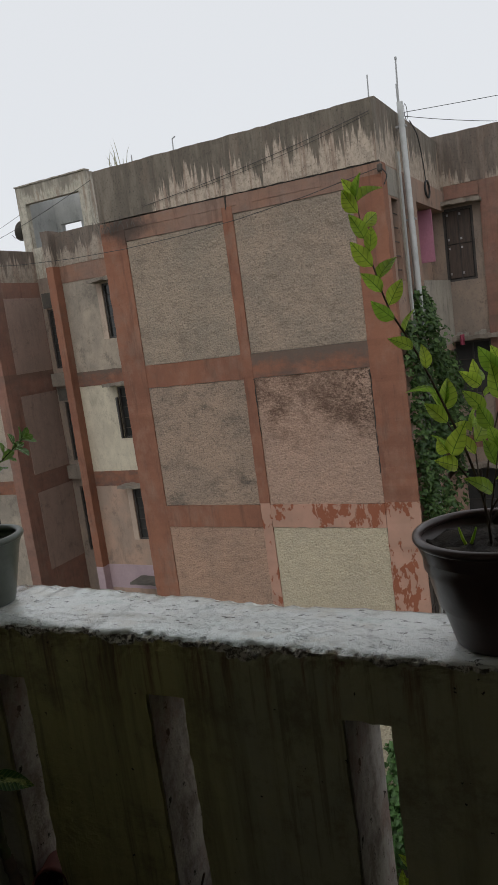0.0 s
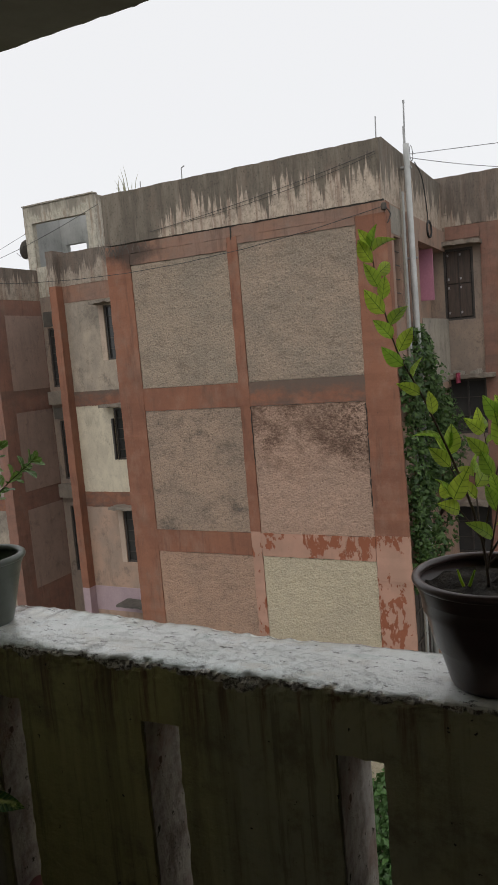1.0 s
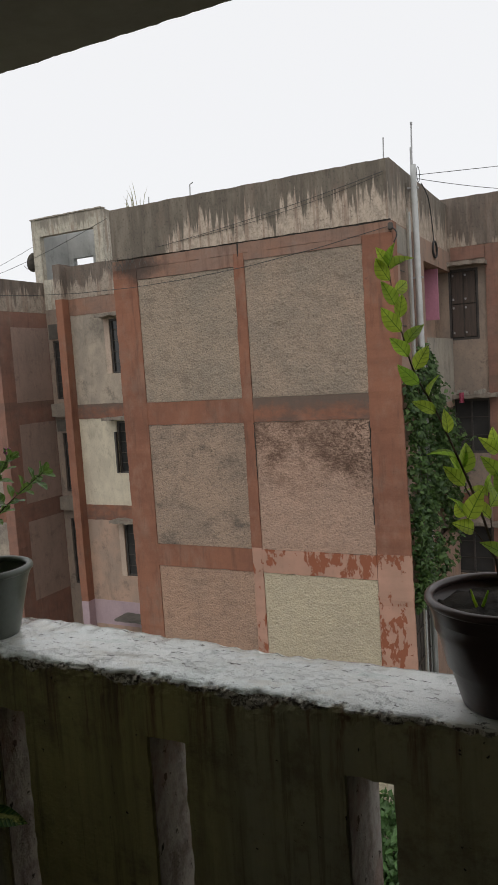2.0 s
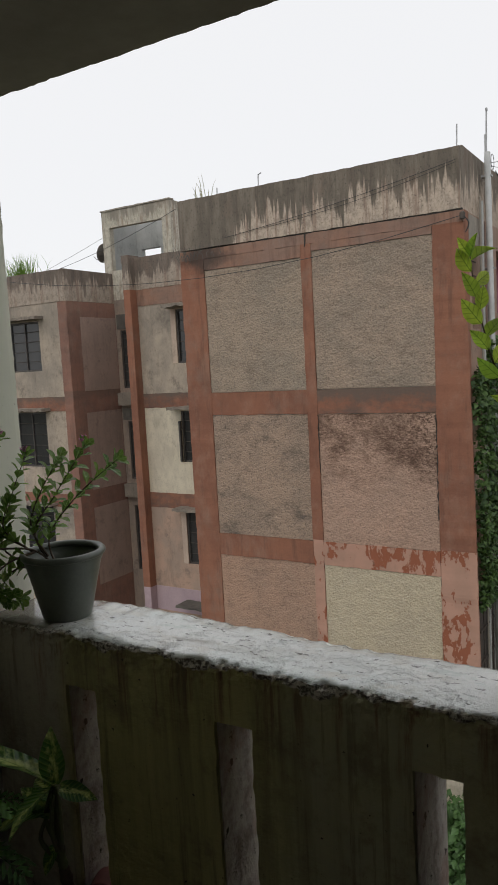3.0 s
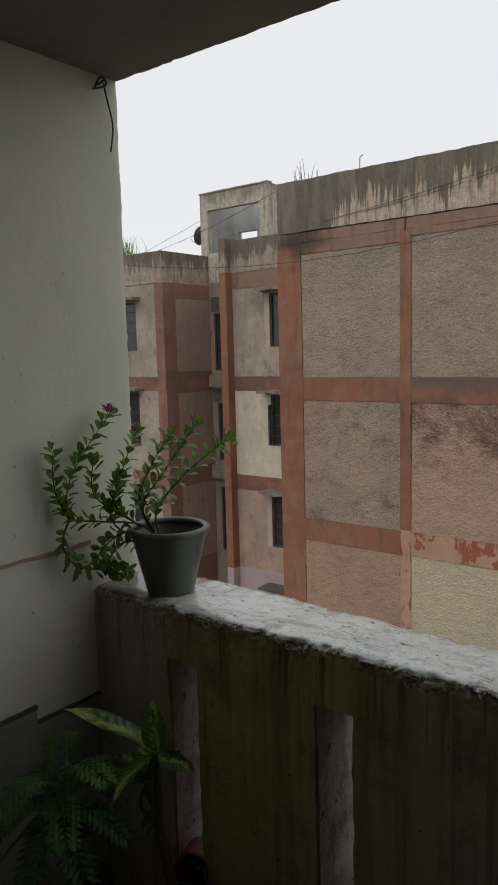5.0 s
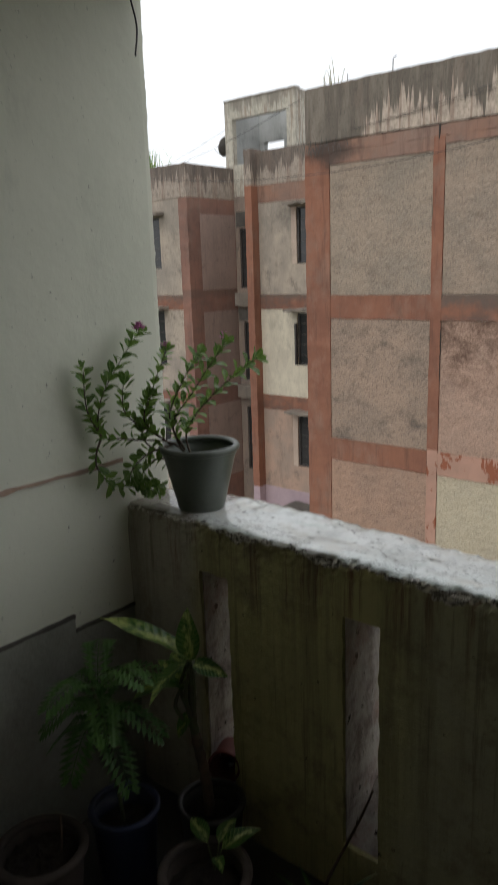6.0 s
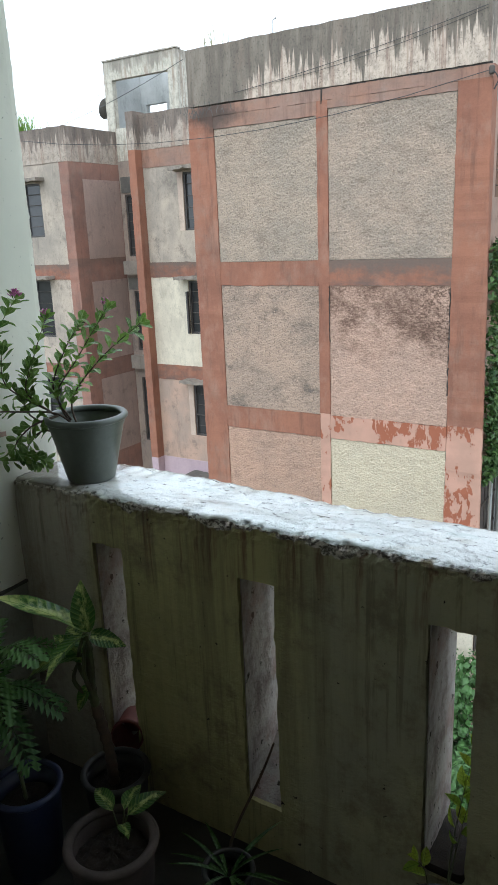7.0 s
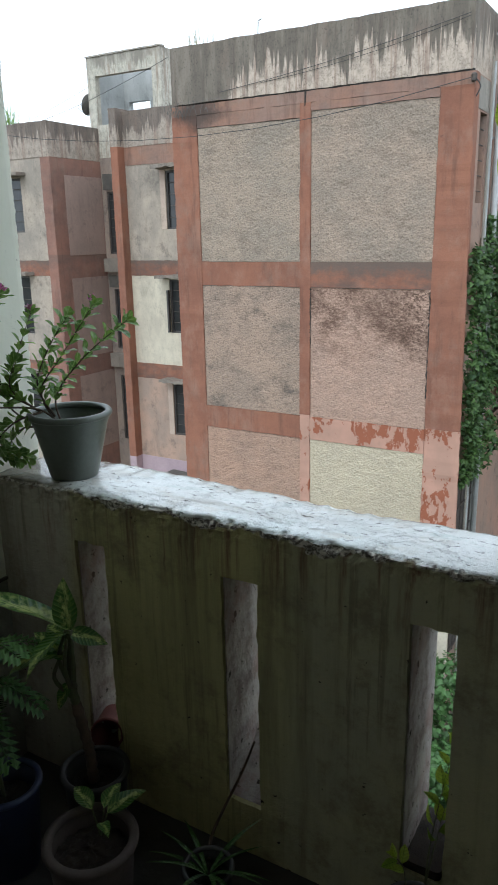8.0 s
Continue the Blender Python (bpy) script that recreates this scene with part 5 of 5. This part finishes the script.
part("loop", tube(bmesh.new(), glide([(WX + 0.02, 1.86, 2.7), (WX + 0.03, 1.88, 2.735), (WX + 0.035, 1.9, 2.715), (WX + 0.03, 1.88, 2.7), (WX + 0.02, 1.85, 2.69)], 16), 0.0035, 6), CABLE, hook)
part("wire", tube(bmesh.new(), glide([(WX + 0.03, 1.89, 2.715), (WX + 0.03, 1.905, 2.66), (WX + 0.03, 1.925, 2.58), (WX + 0.03, 1.91, 2.49)], 16), 0.003, 6), CABLE, hook)

# ---- PIPES, RODS, WIRES AND WEEDS OF THE BLOCK ----
pipes = empty("rain_pipe", (-3.2, 14.5, GROUND), "thick grey plastic rain pipe rising past the roof", "pipe")
part("pipe", tube(bmesh.new(), [(-3.19, 14.5, GROUND), (-3.19, 14.48, 1.0), (-3.19, 14.3, 5.38)], 0.056, 14), PVC, pipes, smooth=True)
for z in (4.95, 3.3, 1.6):
    part("clamp", boxed(-3.31, -3.12, 14.3 + 0.045 * (4.95 - z), 14.42 + 0.045 * (4.95 - z), z, z + 0.035), STEEL, pipes)
for y, z, r in ((13.98, 4.55, 0.02), (14.12, 4.5, 0.026), (14.72, 4.8, 0.018), (14.5, 5.75, 0.024)):
    p = empty("service_pipe", (-3.25, y, GROUND), "thin grey service pipe on the side wall", "pipe", "service pipes")
    part("pipe", tube(bmesh.new(), [(-3.26, y, GROUND), (-3.26, y, z)], r, 8), PVC if r > 0.021 else CEMENT, p)
mast = empty("antenna_mast", (-3.2, 14.3, 4.8), "thin steel antenna mast tied to the pipe", "mast")
part("rod", tube(bmesh.new(), [(-3.22, 14.3, 4.8), (-3.19, 14.3, 6.12)], 0.016, 6), STEEL, mast)
part("cap", tube(bmesh.new(), [(-3.19, 14.3, 6.1), (-3.19, 14.3, 6.15)], 0.022, 8), STEEL, mast)
part("loop", tube(bmesh.new(), [(-3.2, 14.75 + 0.12 * math.cos(a), 5.3 + 0.14 * math.sin(a)) for a in (k * 0.4 for k in range(17))], 0.006, 5), CABLE, mast)
for x, y, z0, z1, bend in ((-3.4, 13.05, 5.2, 5.6, 0), (-7.31, 13.08, 5.2, 5.47, 0.07), (-8.3, 13.1, 5.2, 5.38, 0)):
    r = empty("steel_rod", (x, y, z0), "rusty reinforcement rod sticking out of the roof parapet", "rod", "roof rods")
    part("rod", tube(bmesh.new(), [(x, y, z0), (x + 0.01, y, z1), (x + 0.01 + bend, y, z1 + bend * 0.3 + 0.01)], 0.012, 6), STEEL, r)
coil = empty("cable_coil", (-3.3, 16.4, 4.08), "coil of black cable hung on the side wall", "cable")
part("coil", tube(bmesh.new(), [(-3.28, 16.4 + 0.2 * math.cos(a), 4.08 + 0.17 * math.sin(a)) for a in (k * 0.3 for k in range(22))], 0.022, 6), CABLE, coil)
part("lead", tube(bmesh.new(), glide([(-3.29, 16.35, 4.25), (-3.28, 16.2, 4.6), (-3.3, 16.0, 5.1), (-3.34, 15.6, 5.32)], 14), 0.012, 5), CABLE, coil)
knob = empty("insulator", (-3.3, 12.95, 4.1), "black cable bracket at the corner below the parapet", "bracket")
part("bracket", boxed(-3.35, -3.26, 12.92, 12.985, 4.02, 4.15, bevel=0.02), IRON, knob)
part("tail", tube(bmesh.new(), glide([(-3.3, 12.93, 4.1), (-3.2, 12.95, 3.95), (-3.26, 12.95, 3.8)], 10), 0.01, 5), CABLE, knob)
for a, b, sag, r in (
        ((-3.35, 12.92, 4.08), (-22.0, 12.7, 6.44), 1.41, 0.0065), ((-3.4, 12.95, 5.02), (-8.1, 12.96, 4.35), 0.06, 0.005), ((-3.4, 12.95, 4.98), (-7.2, 12.96, 4.42), 0.08, 0.004),
        ((-9.3, 13.0, 5.1), (-16.5, 16.2, 4.8), 0.1, 0.006), ((-3.2, 14.35, 5.2), (5.0, 17.0, 5.35), 0.03, 0.006), ((-3.2, 14.35, 5.15), (-1.2, 18.2, 5.3), 0.05, 0.006), ((-15.8, 18.1, 6.0), (-26, 21, 4.8), 0.1, 0.006)):
    c = empty("overhead_cable", a, "thin black cable strung along the block", "cable", "overhead cables")
    part("cable", tube(bmesh.new(), arc(a, b, sag), r, 5), CABLE, c)
dish = empty("satellite_dish", (-16.1, 18.3, 5.55), "small dark satellite dish behind the head room", "dish")
bm = bmesh.new()
lathe(bm, [(0.0, -0.09), (0.12, -0.075), (0.22, -0.04), (0.3, 0.0), (0.3, 0.012), (0.22, -0.025), (0.12, -0.06), (0.0, -0.075)], 28)
bmesh.ops.transform(bm, matrix=Matrix.Translation((-16.08, 18.3, 5.55)) @ Matrix.Rotation(radians(-75), 4, "Y"), verts=bm.verts)
bmesh.ops.recalc_face_normals(bm, faces=bm.faces)
part("reflector", bm, CEMENT_DARK, dish, smooth=True)
part("arm", tube(bmesh.new(), [(-16.08, 18.3, 5.28), (-16.4, 18.3, 5.4), (-16.5, 18.3, 5.5)], 0.012, 5), STEEL, dish)
part("bracket", tube(bmesh.new(), [(-15.8, 18.3, 5.35), (-16.08, 18.3, 5.55)], 0.025, 6), STEEL, dish)
rag = empty("cloth", (-3.05, 17.7, 0.95), "bright pink cloth hanging over the sunshade", "cloth")
bm = bmesh.new()
rows = [[bm.verts.new((-3.12 + 0.035 * q + 0.01 * math.sin(z * 3 + q), 17.69 - 0.03 * math.sin(q * 1.9) - (0.02 if z else 0), 0.93 - 0.06 * z)) for q in range(4)] for z in range(5)]
for a, b in zip(rows, rows[1:]):
    for q in range(3):
        bm.faces.new((a[q], a[q + 1], b[q + 1], b[q]))
bmesh.ops.solidify(bm, geom=bm.faces[:], thickness=0.006)
part("cloth_sheet", bm, CLOTH, rag)

DRY = plain("dry_grass", (0.36, 0.34, 0.2), (0.26, 0.26, 0.14), 20)
for name, at, count, tall, wide, mat_, lab in (("weed_tuft", (-8.75, 13.1, 5.2), 11, 0.62, 0.2, DRY, "dry grass growing on the roof parapet"), ("weed_tuft", (-8.85, 12.97, 4.12), 60, 0.3, 0.25, CEMENT_DARK, "withered weeds in the wall joint"), ("weed_tuft", (-17.8, 16.4, 4.7), 260, 1.0, 0.38, LEAF_MID, "green weeds on the neighbouring roof")):
    bm = bmesh.new()
    for k in range(count):
        p = Vector(at) + Vector((rng.gauss(0, wide), rng.uniform(-0.04, 0.06), 0))
        lean = Vector((rng.gauss(0, 0.35), rng.gauss(0, 0.12) - 0.05, 1)).normalized()
        h = tall * rng.uniform(0.3, 1.0) * (1 if at[2] != 4.12 else rng.choice((-0.8, 0.8)))
        q, e = p + lean * h * 0.6, p + lean * h + Vector((lean.x * 0.3 * abs(h), 0, -0.05 * h))
        w = Vector((0.008, 0, 0))
        bm.faces.new([bm.verts.new(v) for v in (p - w, p + w, q + w * 0.8, e, q - w * 0.8)])
    tagged(part(name, bm, mat_), lab, "weeds", kind="stuff")


def foliage(name, label, category, spot, count, size, material, seed):
    """A mass of small leaves; spot(rng) gives a place and the way that the leaf faces."""
    r = random.Random(seed)
    verts, faces = [], []
    for k in range(count):
        p, out = spot(r)
        d = Vector((r.gauss(0, 0.6), r.gauss(0, 0.6), r.gauss(-0.5, 0.5))) + out * 0.4
        m = leaf_pose(p, d, out + Vector((r.gauss(0, 0.4), r.gauss(0, 0.4), 0.5)), size * r.uniform(0.6, 1.3))
        b = len(verts)
        verts += [m @ Vector(v) for v in ((0, 0, 0), (-0.36, 0.4, 0.1), (0, 0.45, 0), (0.36, 0.4, 0.1), (0, 1, -0.15))]
        faces += [(b, b + 2, b + 1), (b, b + 3, b + 2), (b + 1, b + 2, b + 4), (b + 2, b + 3, b + 4)]
    me = bpy.data.meshes.new(name)
    me.from_pydata(verts, [], faces)
    return tagged(piece(name, me, material), label, category, kind="stuff")


def mass_look(name, a, b):
    k = Look(name, 0.5)
    c = k.mix(k.island(), a, b)
    m = k.done(c)
    glow = k.n.new("ShaderNodeBsdfTranslucent")
    k.l.new(c, glow.inputs["Color"])
    both = k.n.new("ShaderNodeMixShader")
    both.inputs[0].default_value = 0.3
    k.l.new(k.shader.outputs[0], both.inputs[1])
    k.l.new(glow.outputs[0], both.inputs[2])
    k.l.new(both.outputs[0], k.n["Material Output"].inputs["Surface"])
    return m


IVY = mass_look("creeper_green", (0.02, 0.055, 0.012), (0.1, 0.18, 0.045))
BUSH = mass_look("bush_green", (0.05, 0.11, 0.03), (0.1, 0.21, 0.06))


def creeper_spot(r):
    while True:
        y, z = r.uniform(13.15, 16.6), r.uniform(-2.9, 2.1)
        top = 2.05 - 0.6 * max(0, 14.4 - y) - 0.45 * max(0, y - 14.9)
        n = noise.noise((y * 1.1, z * 0.7, 3.3)) + 0.5 * noise.noise((y * 3, z * 2.5, 1))
        if z < top and n > -0.2 + 0.25 * max(0, y - 15.6):
            break
    bulge = 0.04 + 0.6 * max(0, 0.25 + n) * min(1, (top - z) / 0.8 + 0.2)
    return Vector((-3.3 + bulge * r.uniform(0.1, 1.0) + 0.03, y, z)), Vector((1, -0.3, 0.4))


foliage("creeper", "dense green creeper climbing the side wall and pipe", "creeper", creeper_spot, 6500, 0.115, IVY, 5)
for k, (x, y, w, h) in enumerate(((-2.9, 11.9, 0.9, 2.7), (-3.7, 12.3, 0.6, 2.3), (-2.3, 10.6, 0.8, 1.8), (-1.6, 11.2, 1.0, 1.7), (-2.4, 9.2, 0.9, 1.6), (-4.6, 11.9, 1.0, 1.5), (-1.0, 9.4, 1.0, 1.5), (-0.9, 12.4, 1.2, 2.6), (-2.1, 7.4, 0.8, 1.3))):
    def bush_spot(r, x=x, y=y, w=w, h=h, k=k):
        a, f = r.uniform(0, 6.283), r.random() ** 0.5
        t = r.random()
        s = w * f * (0.5 + 0.6 * math.sin(math.pi * min(1, t + 0.15))) * (1 + 0.3 * noise.noise((a * 2, t * 4, k)))
        out = Vector((math.cos(a), math.sin(a), 0.7))
        return Vector((x + s * math.cos(a), y + s * math.sin(a), GROUND + t * h)), out
    foliage("bush", "leafy green bush growing between the blocks", "bush", bush_spot, 1600, 0.15, BUSH, 20 + k)
